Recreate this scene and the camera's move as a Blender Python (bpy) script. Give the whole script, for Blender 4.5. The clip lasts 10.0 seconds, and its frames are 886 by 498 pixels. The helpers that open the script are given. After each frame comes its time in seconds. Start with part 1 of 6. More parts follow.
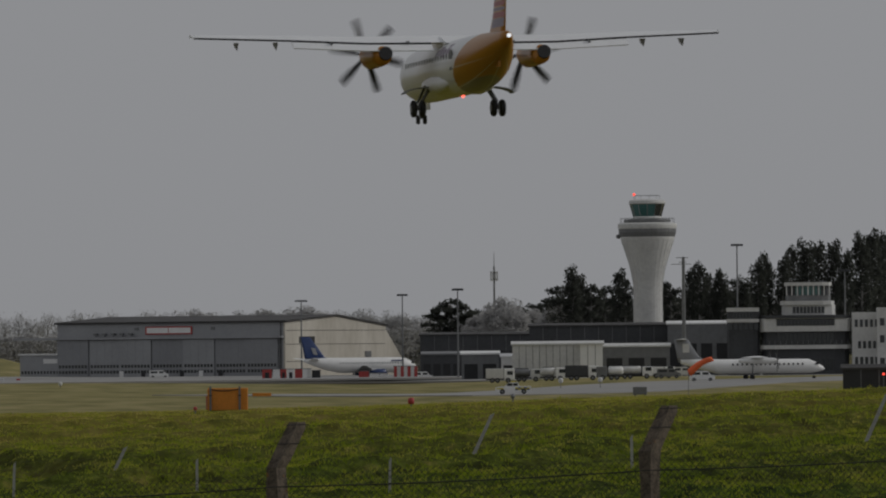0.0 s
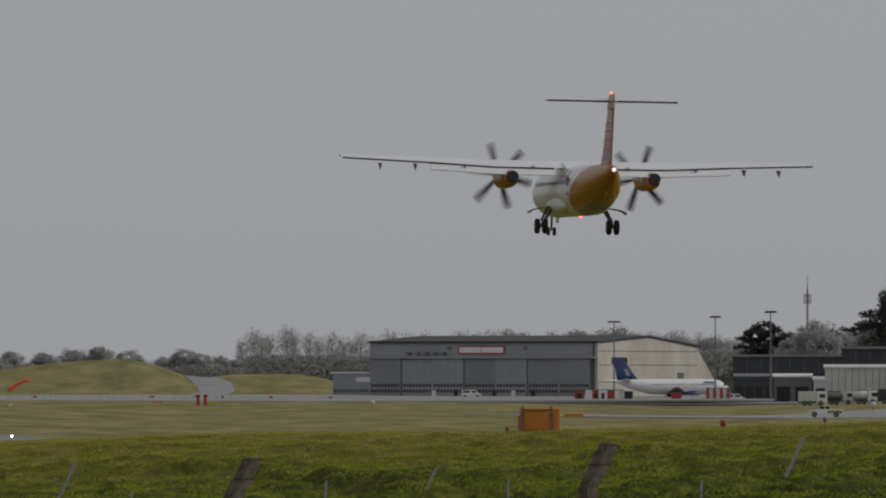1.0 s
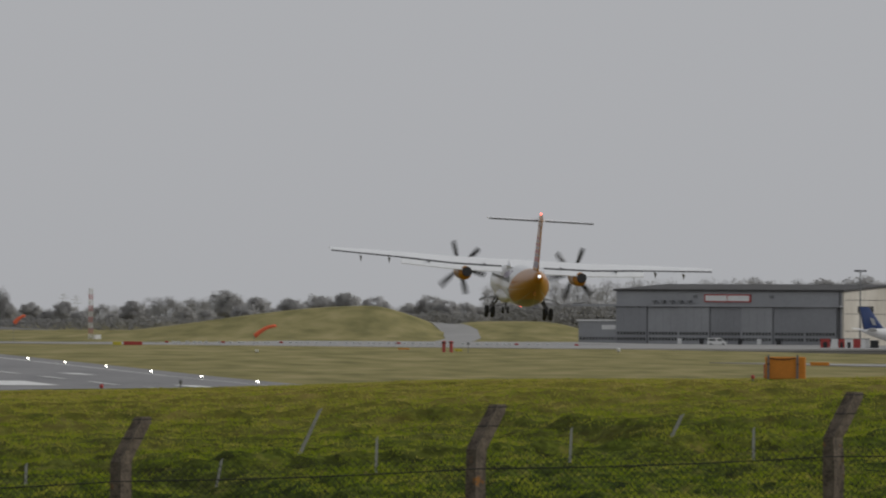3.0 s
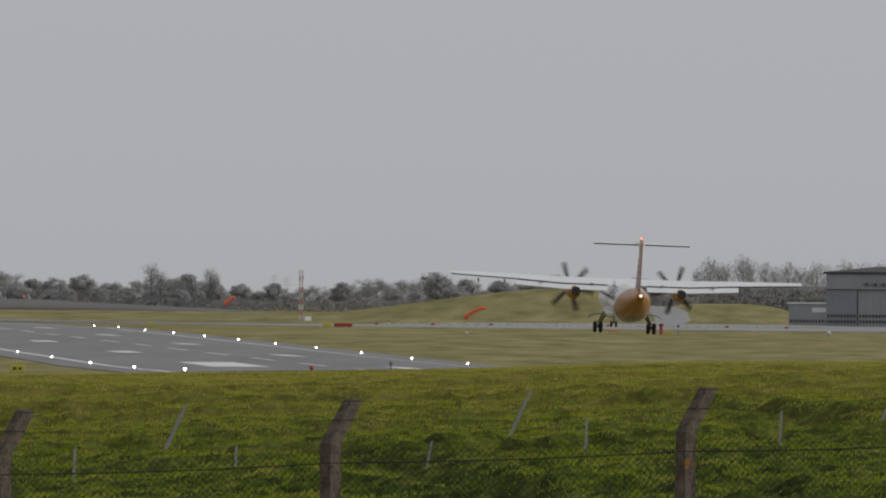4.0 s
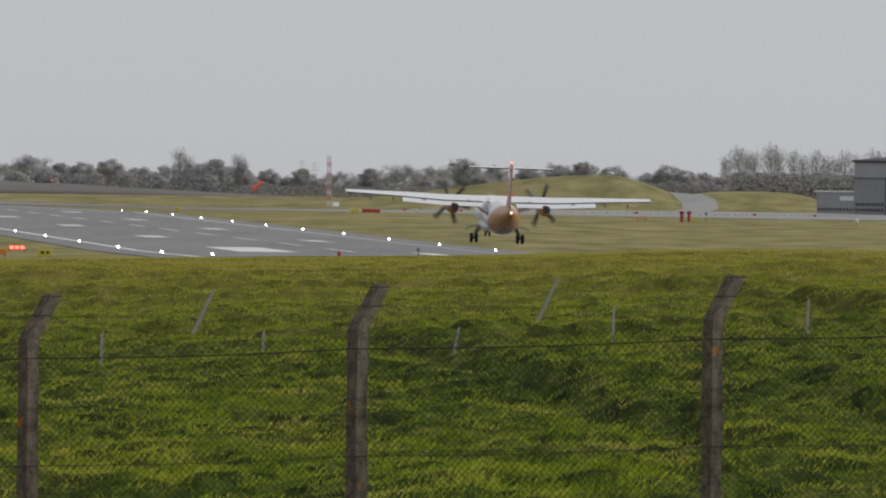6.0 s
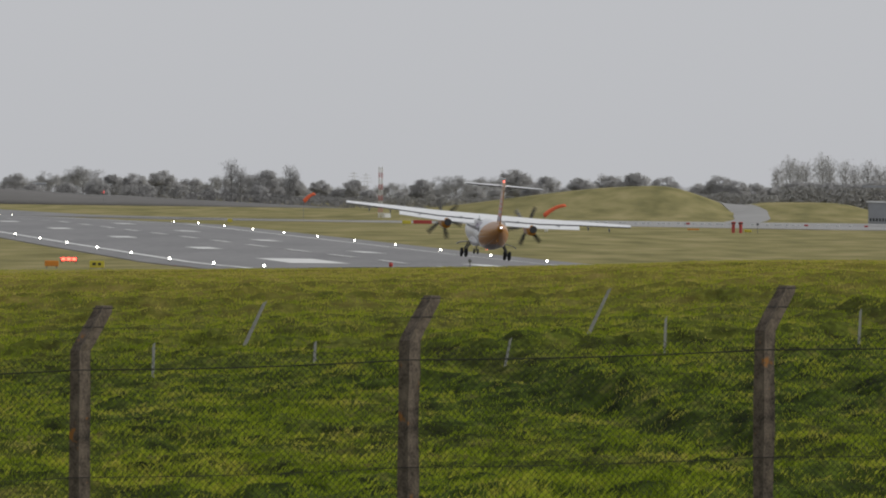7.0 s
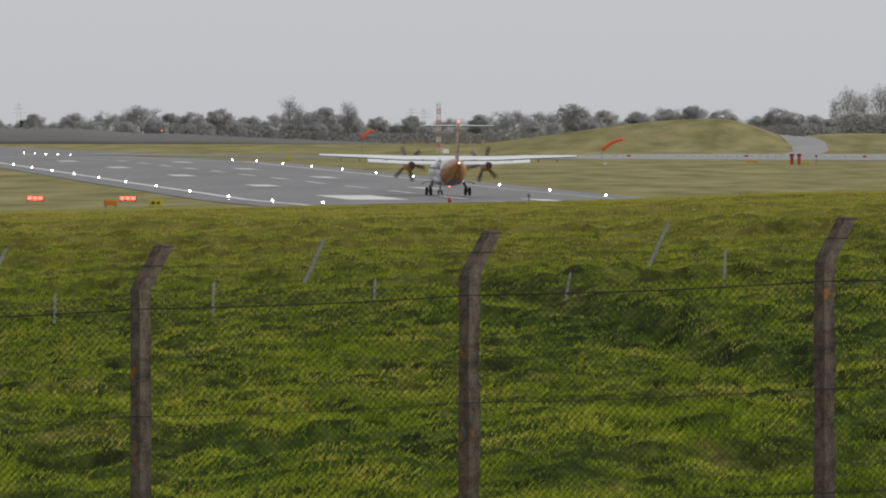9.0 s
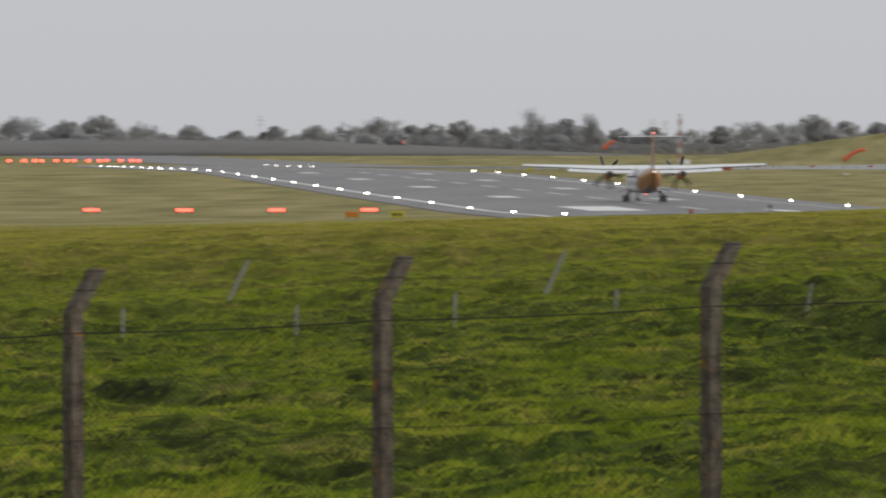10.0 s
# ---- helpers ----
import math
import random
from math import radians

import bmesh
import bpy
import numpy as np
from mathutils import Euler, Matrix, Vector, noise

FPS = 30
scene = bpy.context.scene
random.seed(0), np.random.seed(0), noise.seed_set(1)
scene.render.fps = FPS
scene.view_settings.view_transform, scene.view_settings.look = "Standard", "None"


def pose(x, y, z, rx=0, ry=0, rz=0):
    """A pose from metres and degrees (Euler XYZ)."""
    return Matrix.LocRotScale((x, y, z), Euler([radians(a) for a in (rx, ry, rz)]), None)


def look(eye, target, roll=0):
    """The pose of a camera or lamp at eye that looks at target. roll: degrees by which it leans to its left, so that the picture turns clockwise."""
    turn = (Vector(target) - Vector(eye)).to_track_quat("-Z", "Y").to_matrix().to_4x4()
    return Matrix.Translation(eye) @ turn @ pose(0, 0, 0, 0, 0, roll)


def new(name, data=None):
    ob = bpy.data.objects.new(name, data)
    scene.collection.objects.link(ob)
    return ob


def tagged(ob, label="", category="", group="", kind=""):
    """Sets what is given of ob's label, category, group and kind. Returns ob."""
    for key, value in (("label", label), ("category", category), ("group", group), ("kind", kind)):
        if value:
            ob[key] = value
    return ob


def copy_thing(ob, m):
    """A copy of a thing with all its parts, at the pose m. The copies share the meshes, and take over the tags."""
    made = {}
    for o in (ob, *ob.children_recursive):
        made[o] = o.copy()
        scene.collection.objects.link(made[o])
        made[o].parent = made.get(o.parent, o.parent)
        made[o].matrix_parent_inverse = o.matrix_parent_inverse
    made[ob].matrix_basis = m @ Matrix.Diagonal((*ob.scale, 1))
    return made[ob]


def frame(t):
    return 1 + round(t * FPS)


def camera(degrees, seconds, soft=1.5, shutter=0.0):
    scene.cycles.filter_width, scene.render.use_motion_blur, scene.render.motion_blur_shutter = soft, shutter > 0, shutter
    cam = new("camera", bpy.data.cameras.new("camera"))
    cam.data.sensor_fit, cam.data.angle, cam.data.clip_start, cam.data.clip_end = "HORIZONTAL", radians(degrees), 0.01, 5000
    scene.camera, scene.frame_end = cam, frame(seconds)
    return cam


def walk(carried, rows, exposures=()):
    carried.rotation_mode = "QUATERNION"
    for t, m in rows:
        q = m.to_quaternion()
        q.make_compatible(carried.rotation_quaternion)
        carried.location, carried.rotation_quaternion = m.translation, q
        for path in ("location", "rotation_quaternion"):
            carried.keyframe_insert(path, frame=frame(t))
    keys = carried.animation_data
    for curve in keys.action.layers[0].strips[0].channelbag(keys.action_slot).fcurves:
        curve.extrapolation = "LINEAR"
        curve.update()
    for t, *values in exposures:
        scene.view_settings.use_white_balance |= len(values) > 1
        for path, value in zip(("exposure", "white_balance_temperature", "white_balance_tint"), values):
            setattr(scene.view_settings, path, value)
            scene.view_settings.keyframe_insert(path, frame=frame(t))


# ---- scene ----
# Angles are in sixteen-thousandths of a radian ("units"), ranges in metres from the camera stand.
UNIT = 16000.0
EYE = 5.95
cam = camera(5.611, 10.0, soft=2.0, shutter=0.18)


def spot(b, d):
    """Plan position at bearing b (units) and range d (metres)."""
    return d * math.sin(b / UNIT), d * math.cos(b / UNIT)


def aim(b, v, roll):
    x, y = spot(b, 1000.0)
    return look((0, 0, EYE), (x, y, EYE + v / UNIT * 1000.0), -roll)


AIMS = [(0.0, 999.0, 193.0, 0.55), (0.034, 992.0, 196.0, 0.54), (0.1, 925.0, 247.0, 0.50), (0.2, 861.0, 249.0, 0.47), (0.3, 806.0, 238.0, 0.44), (0.4, 753.0, 222.0, 0.40),
        (0.5, 700.0, 216.4, 0.37), (0.6, 638.0, 221.0, 0.31), (0.8, 535.0, 235.5, 0.14), (1.0, 444.2, 232.2, -0.03), (1.5, 423.4, 219.1, -0.44),
        (1.8, 411.0, 182.0, -0.40), (2.0, 358.9, 153.3, -0.37), (2.5, 187.9, 101.0, -0.48), (3.0, 8.4, 137.5, -0.37), (3.2, -91.8, 161.7, -0.32),
        (4.3, -392.7, 43.3, -0.52), (4.5, -383.4, -6.9, -0.46), (5.0, -329.4, -91.8, -0.52), (5.5, -319.8, -115.6, -0.80),
        (6.0, -410.6, -98.5, -0.80), (6.2, -447.5, -80.0, -0.65), (7.3, -518.3, -80.8, -0.78), (7.5, -507.1, -81.9, -0.85),
        (8.0, -525.1, -103.2, -0.57), (8.5, -556.7, -197.8, -0.17), (9.0, -605.9, -195.3, -0.09), (9.5, -666.9, -183.9, -0.10),
        (9.8, -782.0, -184.4, -0.02), (10.0, -1033.3, -175.6, 0.05)]
EXPOSURES = [(0.0, -0.93), (0.5, -0.73), (1.0, -0.6), (2.5, -0.42), (3.0, -0.3), (4.5, -0.22), (5.5, 0.03), (8.0, 0.05), (9.0, 0.13), (10.0, 0.12)]
walk(cam, [(t, aim(b, v, r)) for t, b, v, r in AIMS], EXPOSURES)

# ---- light: a low even overcast ----
world = bpy.data.worlds.new("overcast")
scene.world = world
world.use_nodes = True
wn, wl = world.node_tree.nodes, world.node_tree.links
wn.clear()
sky = wn.new("ShaderNodeTexSky")
sky.sky_type, sky.sun_disc = "NISHITA", False
sky.sun_elevation, sky.sun_rotation = radians(30), radians(86)
sky.air_density, sky.dust_density, sky.ozone_density = 1.0, 1.0, 1.0
hsv = wn.new("ShaderNodeHueSaturation")
hsv.inputs["Saturation"].default_value = 0.06
cool = wn.new("ShaderNodeMix")
cool.data_type, cool.blend_type = "RGBA", "MULTIPLY"
cool.inputs[0].default_value = 1.0
cool.inputs[7].default_value = (0.985, 0.985, 1.02, 1)
bg = wn.new("ShaderNodeBackground")
bg.inputs["Strength"].default_value = 0.1
wout = wn.new("ShaderNodeOutputWorld")
wl.new(sky.outputs[0], hsv.inputs["Color"])
wl.new(hsv.outputs[0], cool.inputs[6])
cloud = wn.new("ShaderNodeMix")
cloud.data_type = "RGBA"
cloud.inputs[0].default_value = 0.85
cloud.inputs[7].default_value = (5.1, 5.2, 5.45, 1)
wl.new(cool.outputs[2], cloud.inputs[6])
wl.new(cloud.outputs[2], bg.inputs["Color"])
wl.new(bg.outputs[0], wout.inputs["Surface"])
sun_data = bpy.data.lights.new("sun", "SUN")
sun_data.energy, sun_data.angle, sun_data.color = 1.5, radians(14), (1.0, 0.97, 0.92)
sun = new("sun", sun_data)
sun.matrix_world = look((0, 0, 100), (-86, -6, 50))


# ---- materials ----
def mat(name, color, rough=0.6, metal=0.0, var=0.15, scale=1.0, bump=0.0, color2=None, fine=8.0, stretch=None, object_space=True):
    """A surface with colour variation at two scales and fine relief; scale is in cycles a metre."""
    m = bpy.data.materials.new(name)
    m.use_nodes = True
    n, l = m.node_tree.nodes, m.node_tree.links
    p = n["Principled BSDF"]
    p.inputs["Roughness"].default_value, p.inputs["Metallic"].default_value = rough, metal
    tc = n.new("ShaderNodeTexCoord")
    src = tc.outputs["Object"]
    if stretch:
        mp = n.new("ShaderNodeMapping")
        mp.inputs["Scale"].default_value = stretch
        l.new(src, mp.inputs["Vector"])
        src = mp.outputs[0]
    a, b = n.new("ShaderNodeTexNoise"), n.new("ShaderNodeTexNoise")
    for t, s in ((a, scale), (b, scale * fine)):
        t.inputs["Scale"].default_value, t.inputs["Detail"].default_value = s, 4
        l.new(src, t.inputs["Vector"])
    mean = n.new("ShaderNodeMath")
    mean.operation = "MULTIPLY_ADD"
    mean.inputs[1].default_value = 0.6
    half = n.new("ShaderNodeMath")
    half.operation = "MULTIPLY"
    half.inputs[1].default_value = 0.4
    l.new(b.outputs["Fac"], half.inputs[0])
    l.new(a.outputs["Fac"], mean.inputs[0])
    l.new(half.outputs[0], mean.inputs[2])
    ramp = n.new("ShaderNodeValToRGB")
    c2 = color2 or tuple(min(1, c * (1 + var)) for c in color)
    c1 = color if color2 else tuple(c * (1 - var) for c in color)
    ramp.color_ramp.elements[0].position, ramp.color_ramp.elements[1].position = 0.34, 0.66
    ramp.color_ramp.elements[0].color, ramp.color_ramp.elements[1].color = (*c1, 1), (*c2, 1)
    l.new(mean.outputs[0], ramp.inputs[0])
    l.new(ramp.outputs[0], p.inputs["Base Color"])
    if bump:
        bp = n.new("ShaderNodeBump")
        bp.inputs["Strength"].default_value, bp.inputs["Distance"].default_value = 0.6, bump
        l.new(mean.outputs[0], bp.inputs["Height"])
        l.new(bp.outputs[0], p.inputs["Normal"])
    return m


def glow(name, color, strength):
    m = bpy.data.materials.new(name)
    m.use_nodes = True
    p = m.node_tree.nodes["Principled BSDF"]
    p.inputs["Base Color"].default_value = (*color, 1)
    p.inputs["Emission Color"].default_value = (*color, 1)
    p.inputs["Emission Strength"].default_value = strength
    return m


def glass(name, color, rough=0.06):
    m = mat(name, color, rough, 0.0, 0.1, 0.5)
    m.node_tree.nodes["Principled BSDF"].inputs["Specular IOR Level"].default_value = 0.8
    return m


M_CONCRETE_POST = mat("weathered_concrete", (0.03, 0.023, 0.017), 0.9, 0, 0.3, 9, 0.02, (0.21, 0.165, 0.12), 5)


def lichen(m):
    """Orange lichen in scattered spots."""
    n, l = m.node_tree.nodes, m.node_tree.links
    p = n["Principled BSDF"]
    gc = n.new("ShaderNodeNewGeometry")
    t = n.new("ShaderNodeTexNoise")
    t.inputs["Scale"].default_value, t.inputs["Detail"].default_value = 7.0, 3
    l.new(gc.outputs["Position"], t.inputs["Vector"])
    r = n.new("ShaderNodeMapRange")
    r.inputs[1].default_value, r.inputs[2].default_value = 0.66, 0.72
    l.new(t.outputs["Fac"], r.inputs[0])
    x = n.new("ShaderNodeMix")
    x.data_type = "RGBA"
    l.new(r.outputs[0], x.inputs[0])
    l.new(p.inputs["Base Color"].links[0].from_socket, x.inputs[6])
    x.inputs[7].default_value = (0.30, 0.13, 0.03, 1)
    l.new(x.outputs[2], p.inputs["Base Color"])


lichen(M_CONCRETE_POST)
M_WIRE = mat("rusty_wire", (0.045, 0.043, 0.04), 0.6, 0.5, 0.3, 20)
M_STAKE = mat("bleached_timber", (0.38, 0.375, 0.36), 0.85, 0, 0.25, 6, 0.005)
M_TARMAC = mat("wet_asphalt", (0.078, 0.073, 0.07), 0.45, 0, 0.3, 0.045, 0, (0.165, 0.156, 0.15), 9, (2.4, 0.22, 1))
M_APRON = mat("apron_concrete", (0.21, 0.203, 0.19), 0.5, 0, 0.2, 0.02, 0, (0.29, 0.282, 0.268), 9)
M_PAINT = mat("runway_paint", (0.72, 0.72, 0.70), 0.6, 0, 0.12, 0.3)
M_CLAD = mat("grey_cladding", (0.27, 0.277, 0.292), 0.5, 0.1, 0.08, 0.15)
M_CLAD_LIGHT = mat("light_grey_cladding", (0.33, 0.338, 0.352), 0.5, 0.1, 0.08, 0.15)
M_CREAM = mat("cream_render", (0.46, 0.425, 0.36), 0.8, 0, 0.2, 0.12, 0, (0.62, 0.585, 0.515), 6, (1, 1, 0.4))
M_ROOF = mat("dark_roofing", (0.045, 0.043, 0.042), 0.7, 0, 0.3, 0.2)
M_DARK = mat("dark_opening", (0.02, 0.021, 0.023), 0.5, 0, 0.3, 0.5)
M_WHITE = mat("white_paint", (0.83, 0.83, 0.82), 0.4, 0, 0.06, 0.6)
M_OFFWHITE = mat("weathered_white_wall", (0.55, 0.55, 0.54), 0.7, 0, 0.15, 0.2, 0, (0.72, 0.72, 0.70))
M_RED = mat("red_paint", (0.42, 0.055, 0.05), 0.55, 0, 0.15, 1)
# red lightened for the far mast, with the haze mixed into the paint
M_RED_HAZY = mat("hazy_red_paint", (0.46, 0.22, 0.21), 0.7, 0, 0.15, 1)
M_ORANGE = mat("orange_cover", (0.66, 0.24, 0.025), 0.6, 0, 0.15, 0.8)
M_GREY = mat("grey_steel", (0.2, 0.205, 0.21), 0.5, 0.4, 0.15, 0.8)
M_DARKGREY = mat("dark_grey_wall", (0.06, 0.063, 0.068), 0.7, 0, 0.2, 0.2)
M_GLASS = glass("dark_window_glass", (0.03, 0.035, 0.04))
M_GREENGLASS = glass("green_window_glass", (0.06, 0.16, 0.15))
M_YELLOW = mat("yellow_paint", (0.6, 0.52, 0.05), 0.5, 0, 0.1, 1)
M_BLUE = mat("navy_paint", (0.025, 0.05, 0.15), 0.35, 0, 0.15, 0.3)
M_RUBBER = mat("black_rubber", (0.018, 0.018, 0.018), 0.75, 0, 0.2, 3)
M_SOCK = mat("orange_fabric", (0.85, 0.16, 0.06), 0.7, 0, 0.12, 1)
M_BARK = mat("dull_bark", (0.24, 0.235, 0.225), 0.9, 0, 0.3, 1.5)
# far greenery paled to grey: haze is put into these three base colours
M_TWIG = mat("hazy_bare_twigs", (0.42, 0.416, 0.412), 0.95, 0, 0.3, 0.12, 0, (0.5, 0.496, 0.49))
M_LEAF = mat("hazy_foliage", (0.54, 0.535, 0.53), 0.9, 0, 0.3, 0.1, 0, (0.62, 0.615, 0.61))
M_SCRUB = mat("hazy_scrub", (0.29, 0.287, 0.28), 0.95, 0, 0.3, 0.05, 0, (0.36, 0.356, 0.35))
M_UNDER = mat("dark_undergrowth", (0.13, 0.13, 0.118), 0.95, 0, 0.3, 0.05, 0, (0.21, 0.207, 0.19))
M_BANK = mat("ploughed_bank", (0.125, 0.12, 0.113), 0.95, 0, 0.3, 0.02, 0, (0.165, 0.158, 0.15), 7, (1, 1, 4))
M_CONIFER = mat("dark_evergreen", (0.055, 0.062, 0.05), 0.9, 0, 0.3, 0.2, 0, (0.11, 0.118, 0.098))


def thin(m, centre, share=0.5):
    """Lets light through thin leaves and twigs, and rounds the crown's shading off about its centre."""
    n, l = m.node_tree.nodes, m.node_tree.links
    p = n["Principled BSDF"]
    tc = n.new("ShaderNodeTexCoord")
    out = n.new("ShaderNodeVectorMath")
    out.operation = "SUBTRACT"
    out.inputs[1].default_value = centre
    l.new(tc.outputs["Object"], out.inputs[0])
    turn = n.new("ShaderNodeVectorTransform")
    turn.vector_type, turn.convert_from, turn.convert_to = "NORMAL", "OBJECT", "WORLD"
    l.new(out.outputs[0], turn.inputs[0])
    unit = n.new("ShaderNodeVectorMath")
    unit.operation = "NORMALIZE"
    l.new(turn.outputs[0], unit.inputs[0])
    l.new(unit.outputs[0], p.inputs["Normal"])
    t = n.new("ShaderNodeBsdfTranslucent")
    l.new(p.inputs["Base Color"].links[0].from_socket, t.inputs["Color"])
    x = n.new("ShaderNodeMixShader")
    x.inputs[0].default_value = share
    l.new(p.outputs[0], x.inputs[1])
    l.new(t.outputs[0], x.inputs[2])
    l.new(x.outputs[0], n["Material Output"].inputs["Surface"])


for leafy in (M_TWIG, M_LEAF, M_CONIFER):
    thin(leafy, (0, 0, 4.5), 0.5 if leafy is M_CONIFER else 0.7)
thin(M_SCRUB, (0, 0, -9000), 0.7)
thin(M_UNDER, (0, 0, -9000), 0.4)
M_LIGHT_WHITE = glow("lit_lens_white", (1.0, 0.96, 0.86), 14)
M_LIGHT_RED = glow("lit_lens_red", (1.0, 0.06, 0.035), 8)
M_LIGHT_SMALLRED = glow("lit_lens_small_red", (1.0, 0.08, 0.05), 2.5)


# ---- mesh helpers ----
def part(name, bm, material, parent=None, label="", smooth=False):
    me = bpy.data.meshes.new(name)
    if smooth:
        for f in bm.faces:
            f.smooth = True
    bm.to_mesh(me)
    bm.free()
    for m in material if isinstance(material, (list, tuple)) else [material]:
        me.materials.append(m)
    ob = new(name, me)
    ob.parent = parent
    if label:
        ob["label"] = label
    return ob


def thing(name, m, label, category, group="", kind=""):
    ob = new(name)
    ob.empty_display_size = 0.1
    ob.matrix_world = m
    return tagged(ob, label, category, group, kind)


def box(bm, x0, x1, y0, y1, z0, z1, m=None, index=0):
    vs = [bm.verts.new((x, y, z)) for x in (x0, x1) for y in (y0, y1) for z in (z0, z1)]
    if m is not None:
        for v in vs:
            v.co = m @ v.co
    for q in ((0, 1, 3, 2), (4, 6, 7, 5), (0, 4, 5, 1), (2, 3, 7, 6), (0, 2, 6, 4), (1, 5, 7, 3)):
        bm.faces.new([vs[i] for i in q]).material_index = index
    return vs


def boxed(*dims):
    bm = bmesh.new()
    box(bm, *dims)
    return bm


def ring_loft(bm, rings, cap=True, index=0):
    """Joins rings of points, each of the same count, into a skin."""
    rows = [[bm.verts.new(p) for p in r] for r in rings]
    n = len(rows[0])
    for a, b in zip(rows, rows[1:]):
        for i in range(n):
            bm.faces.new((a[i], a[(i + 1) % n], b[(i + 1) % n], b[i])).material_index = index
    if cap:
        bm.faces.new(rows[0][::-1]).material_index = index
        bm.faces.new(rows[-1]).material_index = index


def tube(bm, p0, p1, r0, r1=None, n=8, index=0):
    p0, p1 = Vector(p0), Vector(p1)
    r1 = r0 if r1 is None else r1
    q = (p1 - p0).to_track_quat("Z", "Y").to_matrix()
    ring = [q @ Vector((math.cos(2 * math.pi * i / n), math.sin(2 * math.pi * i / n), 0)) for i in range(n)]
    ring_loft(bm, [[p0 + v * r0 for v in ring], [p1 + v * r1 for v in ring]], True, index)


def tubed(*a, **k):
    bm = bmesh.new()
    tube(bm, *a, **k)
    return bm


def lathe(bm, profile, n=32, index=0, centre=(0, 0)):
    """profile: (radius, z) rows, turned round the upright."""
    ring_loft(bm, [[(centre[0] + r * math.cos(2 * math.pi * i / n), centre[1] + r * math.sin(2 * math.pi * i / n), z) for i in range(n)] for r, z in profile], True, index)


def bevel(bm, w):
    bmesh.ops.bevel(bm, geom=list(bm.edges), offset=w, segments=1, affect="EDGES")
    return bm


# ---- ground ----
RUN_B, RUN_LAT = -2084.0, 86.4          # bearing of the runway's line; how far its centreline passes from the stand
RUN_A = RUN_B / UNIT
RUN_DIR = Vector((math.sin(RUN_A), math.cos(RUN_A)))
RUN_SIDE = Vector((math.cos(RUN_A), -math.sin(RUN_A)))


def on_runway(s, lat=RUN_LAT):
    p = RUN_DIR * s + RUN_SIDE * lat
    return p.x, p.y


def knots(x, rows):
    return float(np.interp(x, [r[0] for r in rows], [r[1] for r in rows]))


def runway_camber(x, y):
    """Fall of the pavement to both sides, deeper on the far side."""
    s, lat = x * RUN_DIR.x + y * RUN_DIR.y, x * RUN_SIDE.x + y * RUN_SIDE.y
    along = knots(s, [(780, 0), (850, 1), (1080, 1), (1255, 0.78), (1435, 0.58), (1600, 0.42), (2000, 0)])
    return along * knots(lat, [(-60, 0), (35, -0.3), (62, -0.27), (86, -0.26), (110, -0.95), (150, -0.95), (300, -0.5), (450, 0)])


def ground_z(x, y):
    d = max(1.0, math.hypot(x, y))
    b = max(-4000.0, min(4000.0, math.atan2(x, max(y, 1e-3)) * UNIT)) if y > 0 else (4000.0 if x > 0 else -4000.0)
    near = knots(d, [(0, 4.25), (20, 3.9), (60, 2.75), (77, 2.62), (115, 2.76), (229, 2.73), (640, 1.82), (690, 1.42), (810, 0.0), (900, 0.0)])
    tilt = knots(d, [(0, 0.0), (20, 0.01), (70, 0.039), (300, 0.039), (650, 0.022), (840, 0.0)]) * max(-70, min(70, b / UNIT * d))
    z = near + tilt + knots(d, [(430, 0), (600, 0.3), (700, 0.3), (760, 0)]) * math.exp(-((b - 80) / 340) ** 2)
    if 760 < d < 2100 and y > 0:
        z += runway_camber(x, y)
    if d > 900:
        rise_left = knots(d, [(900, 0), (1550, 2.25), (2300, 1.55), (2430, 1.7), (2800, 4.2), (3300, 4.2), (4000, 5.0), (4900, 8.0)])
        rise_right = knots(d, [(900, 0), (2200, 1.35), (4900, 6.0)])
        mid = knots(d, [(900, 0), (1550, 1.3), (2200, 2.35), (4900, 7.0)])
        if b < -600:
            z += rise_left
        elif b < 300:
            k = (b + 600) / 900
            k = k * k * (3 - 2 * k)
            z += rise_left * (1 - k) + mid * k
        elif b < 850:
            k = (b - 300) / 550
            z += mid * (1 - k) + rise_right * k
        else:
            k = max(0.0, min(1.0, (b - 850) / 500))
            k = k * k * (3 - 2 * k)
            rise_apron = knots(d, [(900, 0), (1420, 0.5), (1600, 1.5), (1750, 1.95), (2200, 2.1), (4900, 6.0)])
            z += rise_right * (1 - k) + rise_apron * k
        # the long grass mound beyond the runway
        u, w = (b + 125) / (135 if b > -125 else 385), (d - 2420) / 170
        h = max(0.0, 1 - u ** 1.9) if u > 0 else math.exp(-u * u)
        z += 9.2 * h * math.exp(-w * w * 2.2)
        # low grassy bank beside the hangar
        u2, w2 = (b - 125) / 145, (d - 2470) / 140
        z += 4.9 * math.exp(-u2 ** 4 - w2 * w2)
    return z


# old field banks: plan ends and step, rising away from the stand
BANKS = [(*spot(-540, 224), *spot(80, 126), 0.17), (*spot(80, 170), *spot(520, 126), 0.15), (*spot(100, 312), *spot(520, 226), 0.24),
         (*spot(-1260, 198), *spot(-960, 204), 0.15), (*spot(-920, 238), *spot(-690, 231), 0.13), (*spot(-1020, 103), *spot(-730, 98), 0.08),
         (*spot(-420, 94), *spot(-270, 93), 0.08), (*spot(-380, 330), *spot(60, 345), 0.15), (*spot(560, 150), *spot(1300, 160), 0.13),
         (*spot(620, 300), *spot(1350, 290), 0.17), (*spot(-1900, 150), *spot(-1400, 128), 0.12), (*spot(-1500, 305), *spot(-1050, 280), 0.15)]


